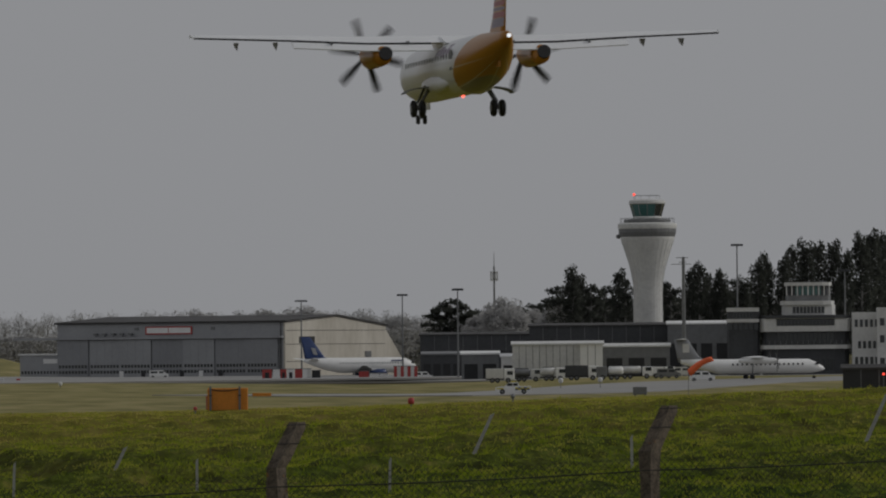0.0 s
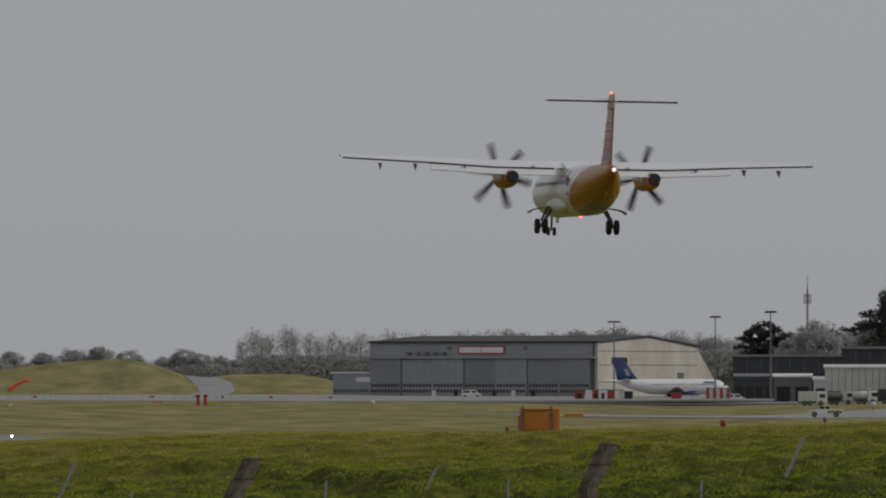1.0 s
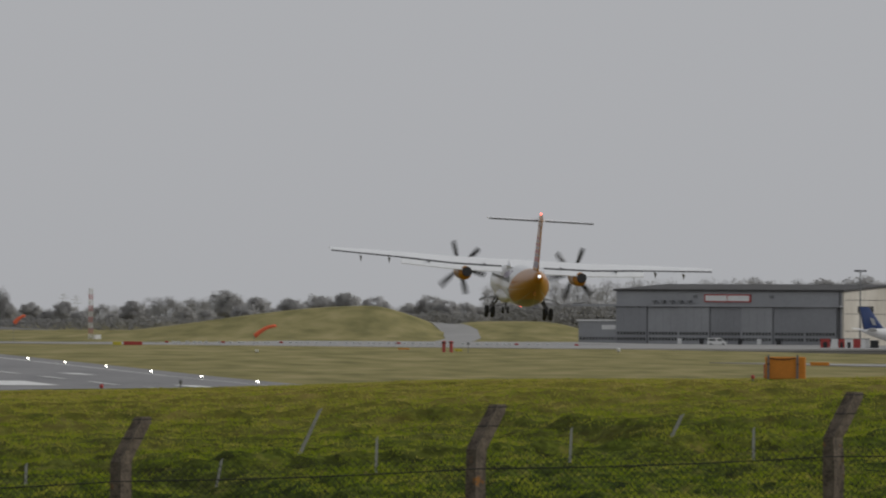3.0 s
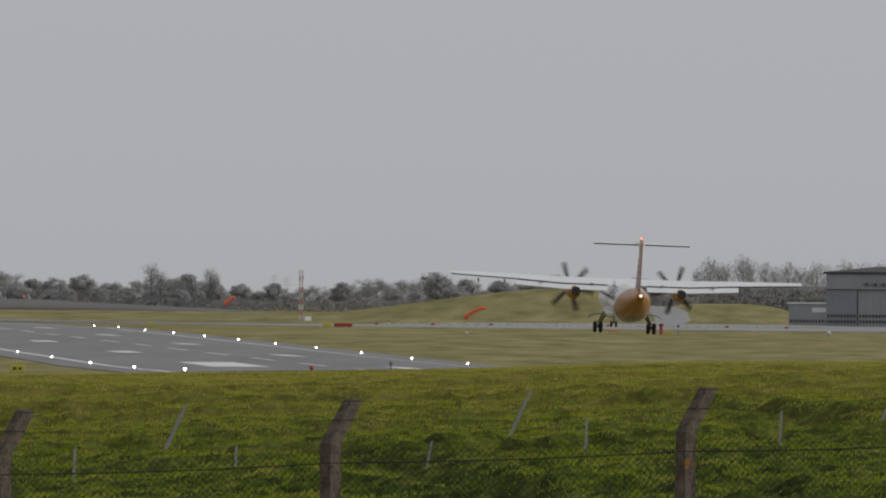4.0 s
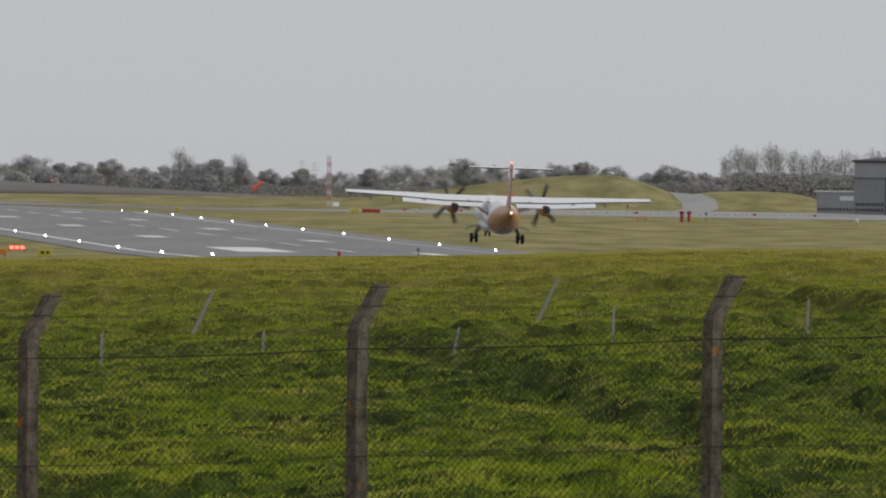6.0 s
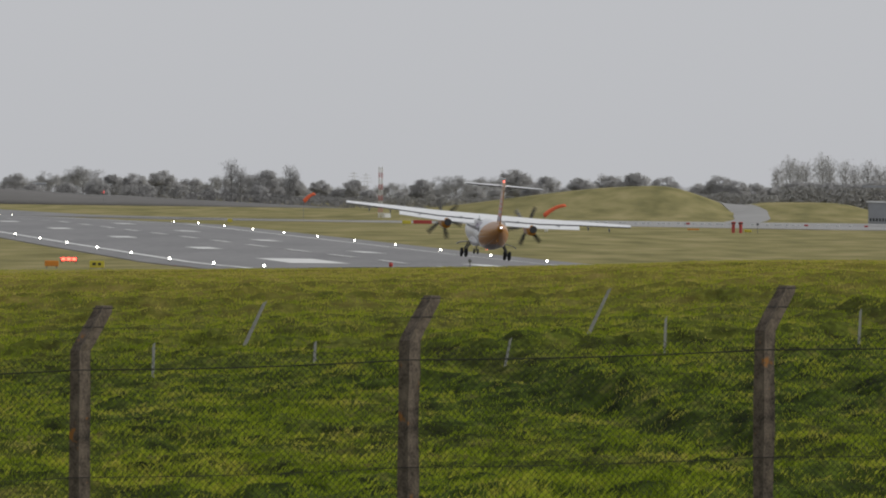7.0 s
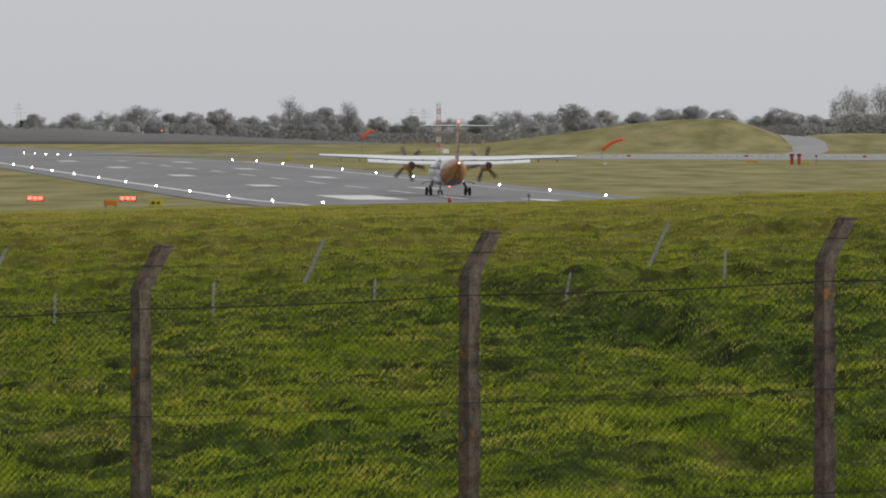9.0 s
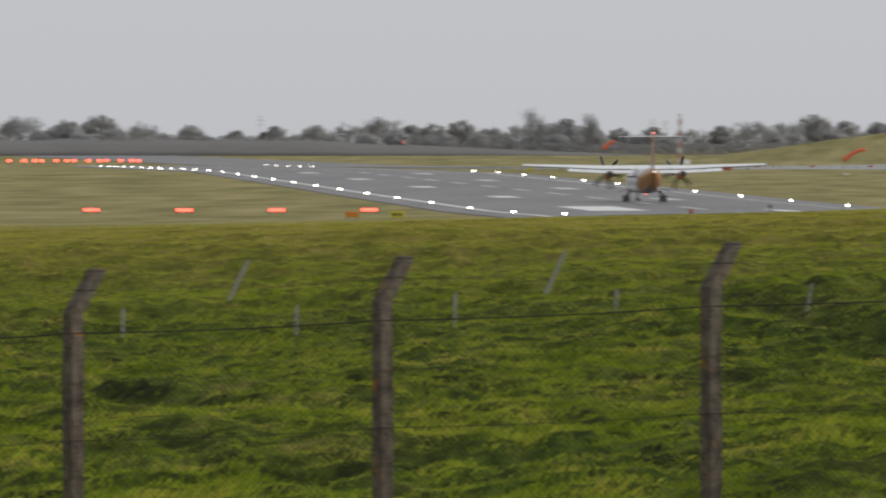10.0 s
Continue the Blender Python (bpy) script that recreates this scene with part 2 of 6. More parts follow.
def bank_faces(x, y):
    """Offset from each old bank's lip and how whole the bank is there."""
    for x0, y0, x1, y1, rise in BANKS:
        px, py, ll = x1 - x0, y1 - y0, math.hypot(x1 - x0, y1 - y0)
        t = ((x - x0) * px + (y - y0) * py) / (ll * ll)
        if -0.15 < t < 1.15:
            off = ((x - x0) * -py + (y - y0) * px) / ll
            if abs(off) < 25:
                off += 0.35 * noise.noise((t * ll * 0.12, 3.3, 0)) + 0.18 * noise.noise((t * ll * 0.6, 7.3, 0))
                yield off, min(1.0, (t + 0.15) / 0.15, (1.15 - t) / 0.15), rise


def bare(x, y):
    """Share of blades dropped to paint shade: bank faces and hollows between tussocks."""
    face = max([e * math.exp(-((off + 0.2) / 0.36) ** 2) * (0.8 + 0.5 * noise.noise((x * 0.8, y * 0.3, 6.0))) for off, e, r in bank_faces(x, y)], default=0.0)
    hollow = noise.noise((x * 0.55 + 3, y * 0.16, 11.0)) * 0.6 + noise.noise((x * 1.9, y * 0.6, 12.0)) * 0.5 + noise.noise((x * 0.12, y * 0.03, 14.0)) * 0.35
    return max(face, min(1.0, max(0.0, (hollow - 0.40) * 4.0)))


def rough_z(x, y):
    """Tussocks and ridges of the unmown field, on top of ground_z."""
    d = math.hypot(x, y)
    amp = knots(d, [(0, 0.0), (30, 0.05), (75, 0.09), (200, 0.16), (600, 0.26), (690, 0.1), (760, 0.0)])
    if y < 0 or amp == 0:
        return 0.0
    a = noise.noise((x * 0.16, y * 0.035, 3.1))
    b = noise.noise((x * 0.5 + 7, y * 0.12, 9.2))
    c = noise.noise((x * 0.06 - y * 0.011, y * 0.016, 5.5))
    bank = 0.0
    e = 1 - abs(noise.noise((x * 0.75, y * 0.3, 1.3))) * 2.2
    g = noise.noise((x * 1.7, y * 0.8, 4.4))
    k = max(0.0, 1 - abs(noise.noise((x * 0.045 + y * 0.006, y * 0.02 - x * 0.012, 8.8))) * 5)
    fade = knots(d, [(0, 1), (430, 1), (600, 0.3), (760, 0)])
    for off, ends, rise in bank_faces(x, y):
        bank += (rise * math.tanh(off / 0.35) * math.exp(-abs(off) / 5.0) - 0.35 * rise * math.exp(-((off + 0.6) / 0.45) ** 2)) * ends
    return bank + fade * (-0.12 + amp * 2.0 * k * k + amp * (0.9 * a + 0.45 * b + 1.2 * c) + min(1.0, amp * 9) * (0.15 * e + 0.13 * g + 0.05 * noise.noise((x * 4.1, y * 1.4, 2.2))))


def build_ground():
    degs = [-180 + i * 6 for i in range(28)] + [-12 + i * 0.05 for i in range(480)] + [12 + i * 6 for i in range(29)]
    degs = sorted(set(round(a, 3) for a in degs if a <= 180))
    ranges = [1.5, 5, 10, 16, 24, 32, 40, 48, 56]
    d = 62.0
    while d < 4950:
        ranges.append(d)
        d *= 1.006 if d < 260 else 1.0085 if d < 700 else 1.016
    verts, faces = [], []
    for r in ranges:
        for a in degs:
            x, y = r * math.sin(radians(a)), r * math.cos(radians(a))
            z = ground_z(x, y)
            if abs(a) < 12:
                z += rough_z(x, y)
            verts.append((x, y, z))
    n = len(degs)
    for i in range(len(ranges) - 1):
        for j in range(n - 1):
            k = i * n + j
            faces.append((k, k + 1, k + n + 1, k + n))
        # close the ring behind the stand
        faces.append((i * n + n - 1, i * n, (i + 1) * n, (i + 1) * n + n - 1))
    faces.append(tuple(range(n))[::-1])
    me = bpy.data.meshes.new("ground")
    me.from_pydata(verts, [], faces)
    me.polygons.foreach_set("use_smooth", [True] * len(me.polygons))
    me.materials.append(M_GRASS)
    return tagged(new("ground", me), "rough green pasture running on into mown airfield grass", "ground", kind="structure")


def grass_material():
    m = bpy.data.materials.new("field_grass")
    m.use_nodes = True
    n, l = m.node_tree.nodes, m.node_tree.links
    p = n["Principled BSDF"]
    p.inputs["Roughness"].default_value = 0.9
    p.inputs["Specular IOR Level"].default_value = 0.02
    tc = n.new("ShaderNodeTexCoord")

    def noise_at(scale, stretch, detail=5):
        mp = n.new("ShaderNodeMapping")
        mp.inputs["Scale"].default_value = stretch
        l.new(tc.outputs["Object"], mp.inputs["Vector"])
        t = n.new("ShaderNodeTexNoise")
        t.inputs["Scale"].default_value, t.inputs["Detail"].default_value = scale, detail
        l.new(mp.outputs[0], t.inputs["Vector"])
        return t.outputs["Fac"]

    def ramp(fac, stops):
        r = n.new("ShaderNodeValToRGB")
        e = r.color_ramp.elements
        while len(e) < len(stops):
            e.new(0.5)
        for k, (pos, c) in zip(e, stops):
            k.position, k.color = pos, (*c, 1)
        l.new(fac, r.inputs[0])
        return r.outputs[0]

    def mix(a, b, fac, kind="MIX"):
        x = n.new("ShaderNodeMix")
        x.data_type, x.blend_type = "RGBA", kind
        if isinstance(fac, float):
            x.inputs[0].default_value = fac
        else:
            l.new(fac, x.inputs[0])
        l.new(a, x.inputs[6])
        l.new(b, x.inputs[7])
        return x.outputs[2]

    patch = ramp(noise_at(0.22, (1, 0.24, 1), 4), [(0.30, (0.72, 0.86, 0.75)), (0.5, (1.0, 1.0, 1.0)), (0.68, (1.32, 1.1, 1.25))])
    # kept darker than the blades: shade in their gaps is put in this colour
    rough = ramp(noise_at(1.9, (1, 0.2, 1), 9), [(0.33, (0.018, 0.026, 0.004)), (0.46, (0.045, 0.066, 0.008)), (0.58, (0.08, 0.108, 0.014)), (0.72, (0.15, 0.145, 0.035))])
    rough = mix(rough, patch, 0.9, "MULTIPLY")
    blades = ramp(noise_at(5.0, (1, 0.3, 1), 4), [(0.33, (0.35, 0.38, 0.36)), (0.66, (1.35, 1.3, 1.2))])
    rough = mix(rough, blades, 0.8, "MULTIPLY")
    mown = ramp(noise_at(0.22, (0.6, 0.1, 1), 9), [(0.30, (0.18, 0.168, 0.075)), (0.5, (0.265, 0.238, 0.108)), (0.70, (0.355, 0.305, 0.155))])
    # mown beyond about 660 m from the stand
    ln = n.new("ShaderNodeVectorMath")
    ln.operation = "LENGTH"
    l.new(tc.outputs["Object"], ln.inputs[0])
    rng = n.new("ShaderNodeMapRange")
    rng.inputs[1].default_value, rng.inputs[2].default_value = 640, 700
    l.new(ln.outputs["Value"], rng.inputs[0])
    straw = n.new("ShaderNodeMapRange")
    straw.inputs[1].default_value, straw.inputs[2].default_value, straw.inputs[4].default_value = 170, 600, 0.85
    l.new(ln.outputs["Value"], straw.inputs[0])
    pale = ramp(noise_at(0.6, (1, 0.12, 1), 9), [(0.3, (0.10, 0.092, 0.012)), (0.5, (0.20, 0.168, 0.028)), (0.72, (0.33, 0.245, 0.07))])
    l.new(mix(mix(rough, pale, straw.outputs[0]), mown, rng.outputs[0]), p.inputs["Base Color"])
    bp = n.new("ShaderNodeBump")
    bp.inputs["Strength"].default_value, bp.inputs["Distance"].default_value = 0.9, 0.25
    l.new(noise_at(3.2, (1, 0.3, 1), 8), bp.inputs["Height"])
    l.new(bp.outputs[0], p.inputs["Normal"])
    return m


M_GRASS = grass_material()
build_ground()


def strip(name, pts, width, material, label, lift=0.10, category="road", step=12.0, kind="structure"):
    """A paved ribbon with thickness along plan points, laid on the ground."""
    rows = []
    for (x0, y0), (x1, y1) in zip(pts, pts[1:]):
        n = max(1, int(math.hypot(x1 - x0, y1 - y0) / step))
        rows += [(x0 + (x1 - x0) * i / n, y0 + (y1 - y0) * i / n) for i in range(n)]
    rows.append(pts[-1])
    bm = bmesh.new()
    prev = None
    for i, (x, y) in enumerate(rows):
        a, b = rows[max(0, i - 1)], rows[min(len(rows) - 1, i + 1)]
        t = Vector((b[0] - a[0], b[1] - a[1])).normalized()
        side = Vector((t.y, -t.x))
        k = 8
        cur = []
        for j in range(k + 1):
            p = Vector((x, y)) + side * width * (j / k - 0.5)
            cur.append(bm.verts.new((p.x, p.y, ground_z(p.x, p.y) + lift)))
        for j in (k, 0):
            p = cur[j].co
            cur.append(bm.verts.new((p.x, p.y, p.z - 0.4)))
        if prev:
            for j in range(len(cur)):
                bm.faces.new((prev[j], prev[(j + 1) % len(cur)], cur[(j + 1) % len(cur)], cur[j]))
        prev = cur
    return tagged(part(name, bm, material), label, category, kind=kind)


def runway_patch(bm, s0, s1, l0, l1, lift):
    n = max(1, int((s1 - s0) / 12))
    rows = []
    for i in range(n + 1):
        s = s0 + (s1 - s0) * i / n
        r = []
        for lat in (l0, l1):
            x, y = on_runway(s, lat)
            r.append(bm.verts.new((x, y, ground_z(x, y) + lift)))
        rows.append(r)
    for a, b in zip(rows, rows[1:]):
        bm.faces.new((a[0], a[1], b[1], b[0]))


def build_runway():
    strip("runway", [on_runway(700 + 50 * i, 87.0) for i in range(35)], 56, M_TARMAC, "wet dark asphalt runway with paved shoulders", 0.10, "runway")
    for lat in (63.6, 109.2):
        bm = bmesh.new()
        runway_patch(bm, 720, 2390, lat - 0.45, lat + 0.45, 0.125)
        tagged(part("runway_edge_line", bm, M_PAINT), "long white painted runway edge line", "road marking", "runway edge lines", "structure")
    for k in range(26):
        s = 849.0 + 59.3 * k
        bm = bmesh.new()
        runway_patch(bm, s, s + 30, RUN_LAT - 0.45, RUN_LAT + 0.45, 0.125)
        tagged(part("centreline_stripe", bm, M_PAINT), "white painted runway centreline stripe", "road marking", "centreline stripes", "structure")
    for s, ln, w in ((898, 45, 6.0), (1048, 22.5, 3.0), (1198, 22.5, 3.0), (1348, 22.5, 3.0), (1498, 22.5, 3.0)):
        for side in (-1, 1):
            if w > 3 and side > 0:
                s, ln, w = s + 14, 22.5, 3.0
            bm = bmesh.new()
            c = RUN_LAT + side * 9.6
            runway_patch(bm, s, s + ln, c - w / 2, c + w / 2, 0.125)
            tagged(part("touchdown_bar", bm, M_PAINT), "broad white painted touchdown zone bar", "road marking", "touchdown bars", "structure")


build_runway()


# ---- turboprop airliner ----
def livery():
    """White forward, orange-yellow tail end, with a slanting border."""
    m = mat("airliner_paint", (0.72, 0.73, 0.74), 0.28, 0, 0.05, 0.4)
    n, l = m.node_tree.nodes, m.node_tree.links
    p = n["Principled BSDF"]
    tc = n.new("ShaderNodeTexCoord")
    sp = n.new("ShaderNodeSeparateXYZ")
    l.new(tc.outputs["Object"], sp.inputs[0])
    a = n.new("ShaderNodeMath")
    a.operation = "MULTIPLY_ADD"
    a.inputs[1].default_value = 1.6
    l.new(sp.outputs["Z"], a.inputs[0])
    l.new(sp.outputs["Y"], a.inputs[2])
    r = n.new("ShaderNodeMapRange")
    r.inputs[1].default_value, r.inputs[2].default_value = -2.85, -2.95
    l.new(a.outputs[0], r.inputs[0])
    belly = n.new("ShaderNodeMath")
    belly.operation = "MULTIPLY_ADD"
    belly.inputs[1].default_value = 0.10
    l.new(sp.outputs["Y"], belly.inputs[0])
    l.new(sp.outputs["Z"], belly.inputs[2])
    low = n.new("ShaderNodeMapRange")
    low.inputs[1].default_value, low.inputs[2].default_value = 0.74, 0.80
    l.new(belly.outputs[0], low.inputs[0])
    mx = n.new("ShaderNodeMix")
    mx.data_type = "RGBA"
    l.new(r.outputs[0], mx.inputs[0])
    l.new(p.inputs["Base Color"].links[0].from_socket, mx.inputs[6])
    # pale rays that run back along the lower half to the tail cone
    up = n.new("ShaderNodeMath")
    up.operation = "SUBTRACT"
    up.inputs[1].default_value = 2.75
    l.new(sp.outputs["Z"], up.inputs[0])
    ang = n.new("ShaderNodeMath")
    ang.operation = "ARCTAN2"
    l.new(sp.outputs["X"], ang.inputs[0])
    l.new(up.outputs[0], ang.inputs[1])
    mul = n.new("ShaderNodeMath")
    mul.operation = "MULTIPLY"
    mul.inputs[1].default_value = 9
    l.new(ang.outputs[0], mul.inputs[0])
    wave = n.new("ShaderNodeMath")
    wave.operation = "SINE"
    l.new(mul.outputs[0], wave.inputs[0])
    ray = n.new("ShaderNodeMapRange")
    ray.inputs[1].default_value, ray.inputs[2].default_value = 0.95, 0.99
    l.new(wave.outputs[0], ray.inputs[0])
    under = n.new("ShaderNodeMapRange")
    under.inputs[1].default_value, under.inputs[2].default_value, under.inputs[4].default_value = -0.1, -0.6, 0.8
    l.new(up.outputs[0], under.inputs[0])
    rays = n.new("ShaderNodeMath")
    rays.operation = "MULTIPLY"
    l.new(ray.outputs[0], rays.inputs[0])
    l.new(under.outputs[0], rays.inputs[1])
    gold = n.new("ShaderNodeMix")
    gold.data_type = "RGBA"
    l.new(rays.outputs[0], gold.inputs[0])
    base = n.new("ShaderNodeMix")
    base.data_type = "RGBA"
    l.new(low.outputs[0], base.inputs[0])
    base.inputs[6].default_value = (0.20, 0.165, 0.18, 1)
    base.inputs[7].default_value = (0.40, 0.165, 0.014, 1)
    l.new(base.outputs[2], gold.inputs[6])
    gold.inputs[7].default_value = (0.50, 0.46, 0.42, 1)
    l.new(gold.outputs[2], mx.inputs[7])
    l.new(mx.outputs[2], p.inputs["Base Color"])
    return m


M_LIVERY = livery()
M_TAIL_ORANGE = mat("orange_yellow_paint", (0.44, 0.185, 0.016), 0.3, 0, 0.08, 0.5)
M_STRIPE_RED = mat("dark_red_paint", (0.35, 0.03, 0.03), 0.35, 0, 0.1, 1)
M_PURPLE = mat("mauve_paint", (0.2, 0.15, 0.22), 0.35, 0, 0.1, 1)
M_WINGWHITE = mat("white_wing_paint", (0.78, 0.79, 0.8), 0.35, 0, 0.05, 0.5)
# black of gaps, seams, wicks and exhausts; also the shade painted at the tailplane
M_TRIM_SHADE = mat("black_trim_and_shade", (0.03, 0.03, 0.032), 0.6, 0, 0.2, 1)
M_BLADE = mat("dark_blade", (0.03, 0.03, 0.032), 0.4, 0, 0.2, 2)
M_STEEL = mat("gear_steel", (0.13, 0.13, 0.135), 0.45, 0.6, 0.2, 2)
M_TAILLIGHT = glow("lit_tail_lamp", (0.9, 0.95, 1.0), 1.6)
M_BEACON = glow("lit_beacon", (1.0, 0.15, 0.1), 4)

FOIL = [(0, 0), (0.02, 0.35), (0.1, 0.75), (0.3, 1.0), (0.6, 0.72), (0.85, 0.3), (1.0, 0.03), (1.0, -0.03), (0.7, -0.3), (0.3, -0.55), (0.08, -0.45)]


def foil(chord, thick, origin, across=False, tilt=0.0):
    """Section with its nose at origin, chord backwards (-y)."""
    x, y, z = origin
    if across:
        return [(x + h * thick, y - c * chord, z) for c, h in FOIL]
    return [(x, y - c * chord, z + h * thick - c * chord * tilt) for c, h in FOIL]


def build_airliner():
    plane = thing("turboprop_airliner", pose(0, 0, 0), "white and orange twin turboprop airliner, wheels down", "airplane")
    # skin of the fuselage: (y, centre z, half width, half height)
    st = [(12.45, 2.05, 0.06, 0.06), (12.2, 2.08, 0.38, 0.36), (11.6, 2.15, 0.75, 0.72), (10.6, 2.3, 1.1, 1.08), (9.2, 2.42, 1.36, 1.36), (7.8, 2.45, 1.43, 1.43),
          (-4.6, 2.45, 1.43, 1.43), (-6.5, 2.52, 1.41, 1.38), (-8.2, 2.62, 1.28, 1.24), (-10.0, 2.83, 1.03, 1.0), (-12.0, 3.1, 0.68, 0.68), (-13.6, 3.33, 0.36, 0.42), (-14.5, 3.45, 0.14, 0.2)]
    bm = bmesh.new()
    n = 28
    ring_loft(bm, [[(hw * math.cos(2 * math.pi * i / n), y, cz + hh * math.sin(2 * math.pi * i / n)) for i in range(n)] for y, cz, hw, hh in st])
    fus = part("fuselage", bm, M_LIVERY, plane, smooth=True)
    for side in (-1, 1):
        for k in range(18):
            y = 7.2 - 0.79 * k
            part("cabin_window", boxed(side * 1.37, side * 1.40, y - 0.11, y + 0.11, 2.7, 2.98), M_GREY, fus)
        part("passenger_door", boxed(side * 1.375 - 0.02, side * 1.375 + 0.02, -6.2, -5.5, 2.15, 3.15), M_GREY, fus)
    for side in (-1, 1):
        for y0, y1, z0, z1 in ((-4.9, -3.9, 3.0, 3.5), (-3.7, -3.0, 2.9, 3.3), (-2.8, -1.9, 3.0, 3.45), (-1.7, -0.9, 2.95, 3.35)):
            bm = bmesh.new()
            rr = lambda z: side * (1.43 * math.sqrt(max(0.05, 1 - ((z - 2.45) / 1.43) ** 2)))
            ring_loft(bm, [[(rr(z) * 0.985, y0, z), (rr(z) * 0.985, y1, z), (rr(z) * 1.008, y1, z), (rr(z) * 1.008, y0, z)] for z in (z0, (z0 + z1) / 2, z1)])
            part("name_bar", bm, M_PURPLE, fus)
    part("tail_lamp", tubed((0, -14.5, 3.47), (0, -14.66, 3.49), 0.11, 0.07, 12), M_TAILLIGHT, fus, "lit white tail lamp")
    part("belly_beacon", tubed((0, -1.5, 1.02), (0, -1.5, 0.92), 0.1, 0.05, 10), M_BEACON, fus, "red belly beacon")
    part("ventral_fin", boxed(-0.05, 0.05, -11.8, -10.0, 2.05, 2.35), M_TAIL_ORANGE, fus)
    # wing box, its tips swept and thin
    zw = 3.95
    bm = bmesh.new()
    secs = [(-13.52, 1.25, 0.10, 1.05, 0.30), (-8.2, 2.05, 0.19, 1.35, 0.16), (-4.9, 2.55, 0.26, 1.5, 0.02), (0, 2.57, 0.28, 1.5, 0.0), (4.9, 2.55, 0.26, 1.5, 0.02), (8.2, 2.05, 0.19, 1.35, 0.16), (13.52, 1.25, 0.10, 1.05, 0.30)]
    ring_loft(bm, [foil(c, t, (x, y0, zw + dz), False, 0.085) for x, c, t, y0, dz in secs])
    wing = part("wing", bm, M_WINGWHITE, plane, smooth=False)
    bm = bmesh.new()
    ring_loft(bm, [foil(4.4, 0.5, (x, 2.4, zw - 0.28)) for x in (-0.9, 0, 0.9)])
    part("wing_fairing", bm, M_WINGWHITE, plane)
    for side in (-1, 1):
        # trailing edge (x, y, z), the dark gap along it, the flap hung below and behind, the aileron
        edge = [(1.5, -1.07, zw - 0.215), (4.9, -1.05, zw - 0.195), (8.55, -0.66, zw - 0.005), (13.45, -0.2, zw + 0.19)]
        for name, pts, shape, m, lb in (
                ("flap_gap", edge[:3], ((0.02, -0.0), (-0.04, -0.0), (-0.04, -0.11), (0.02, -0.11)), M_TRIM_SHADE, ""),
                ("flap", edge[:3], ((0.05, -0.11), (-0.1, -0.10), (-0.72, -0.43), (-0.7, -0.47), (-0.05, -0.19)), M_WINGWHITE, "extended white flap"),
                ("aileron_seam", edge[2:], ((0.02, 0.0), (-0.03, -0.0), (-0.03, -0.085), (0.02, -0.085)), M_TRIM_SHADE, "")):
            bm = bmesh.new()
            ring_loft(bm, [[(side * x, y + o[0], z + o[1]) for o in shape] for x, y, z in pts])
            part(name, bm, m, wing, lb)
        bm = bmesh.new()
        ring_loft(bm, [[(side * x, y + o[0], z + o[1]) for o in ((0.5, 0.10), (0.02, 0.012), (0.02, -0.0), (0.5, 0.06))] for x, y, z in edge[2:]])
        part("aileron", bm, M_WINGWHITE, wing)
        for x in (2.7, 6.6, 9.4, 11.4):
            bm = bmesh.new()
            ring_loft(bm, [[(side * x - 0.06, -0.2, zw - 0.1), (side * x + 0.06, -0.2, zw - 0.1), (side * x, -0.2, zw - 0.3)], [(side * x - 0.06, -1.25, zw - 0.14), (side * x + 0.06, -1.25, zw - 0.14), (side * x, -1.1, zw - 0.55)]])
            part("flap_fairing", bm, M_GREY, wing)
        part("static_wick", tubed((side * 13.4, -0.2, zw + 0.28), (side * 13.4, -0.5, zw + 0.26), 0.02, 0.01, 5), M_TRIM_SHADE, wing)
        # engine pod
        ex = side * 4.05
        pod = [(3.35, 3.3, 0.30, 0.32), (3.0, 3.25, 0.46, 0.52), (2.2, 3.2, 0.55, 0.66), (0.8, 3.2, 0.56, 0.66), (-0.8, 3.12, 0.5, 0.56), (-1.7, 3.05, 0.42, 0.44)]
        bm = bmesh.new()
        ring_loft(bm, [[(ex + hw * math.cos(2 * math.pi * i / 18), y, cz + hh * math.sin(2 * math.pi * i / 18)) for i in range(18)] for y, cz, hw, hh in pod])
        nac = part("engine_pod", bm, M_TAIL_ORANGE, plane, "orange engine pod", smooth=True)
        part("exhaust", tubed((ex + 0.1, -1.6, 3.16), (ex + 0.1, -1.82, 3.2), 0.36, 0.34, 14), M_TRIM_SHADE, nac)
        part("propeller_dome", tubed((ex, 3.35, 3.3), (ex, 3.95, 3.3), 0.3, 0.08, 14), M_GREY, nac)
        prop = new("propeller")
        prop.parent = plane
        prop.location = (ex, 3.55, 3.3)
        for k in range(6):
            bm = bmesh.new()
            rows = []
            for r, c, tw in ((0.28, 0.10, 50), (0.7, 0.15, 42), (1.2, 0.18, 32), (1.7, 0.17, 26), (1.96, 0.10, 22)):
                q = Matrix.Rotation(radians(60 * k), 4, "Y") @ Matrix.Translation((0, 0, r)) @ Matrix.Rotation(radians(tw), 4, "Z")
                rows.append([q @ Vector(v) for v in ((-c, 0.015, 0), (0, 0.05, 0), (c, 0.0, 0), (0, -0.03, 0))])
            ring_loft(bm, rows)
            part("blade", bm, M_BLADE, prop)
        PROPS.append((prop, side))
        # main wheels on a trailing arm, with the open bay door
        gx = side * 2.05
        leg = part("main_gear_leg", tubed((side * 1.42, -0.15, 1.55), (gx, -0.1, 0.5), 0.10, 0.08, 10), M_STEEL, plane, "steel main gear leg")
        part("oleo", tubed((side * 1.6, 0.35, 1.6), (gx, 0.1, 0.75), 0.07, 0.06, 8), M_STEEL, leg)
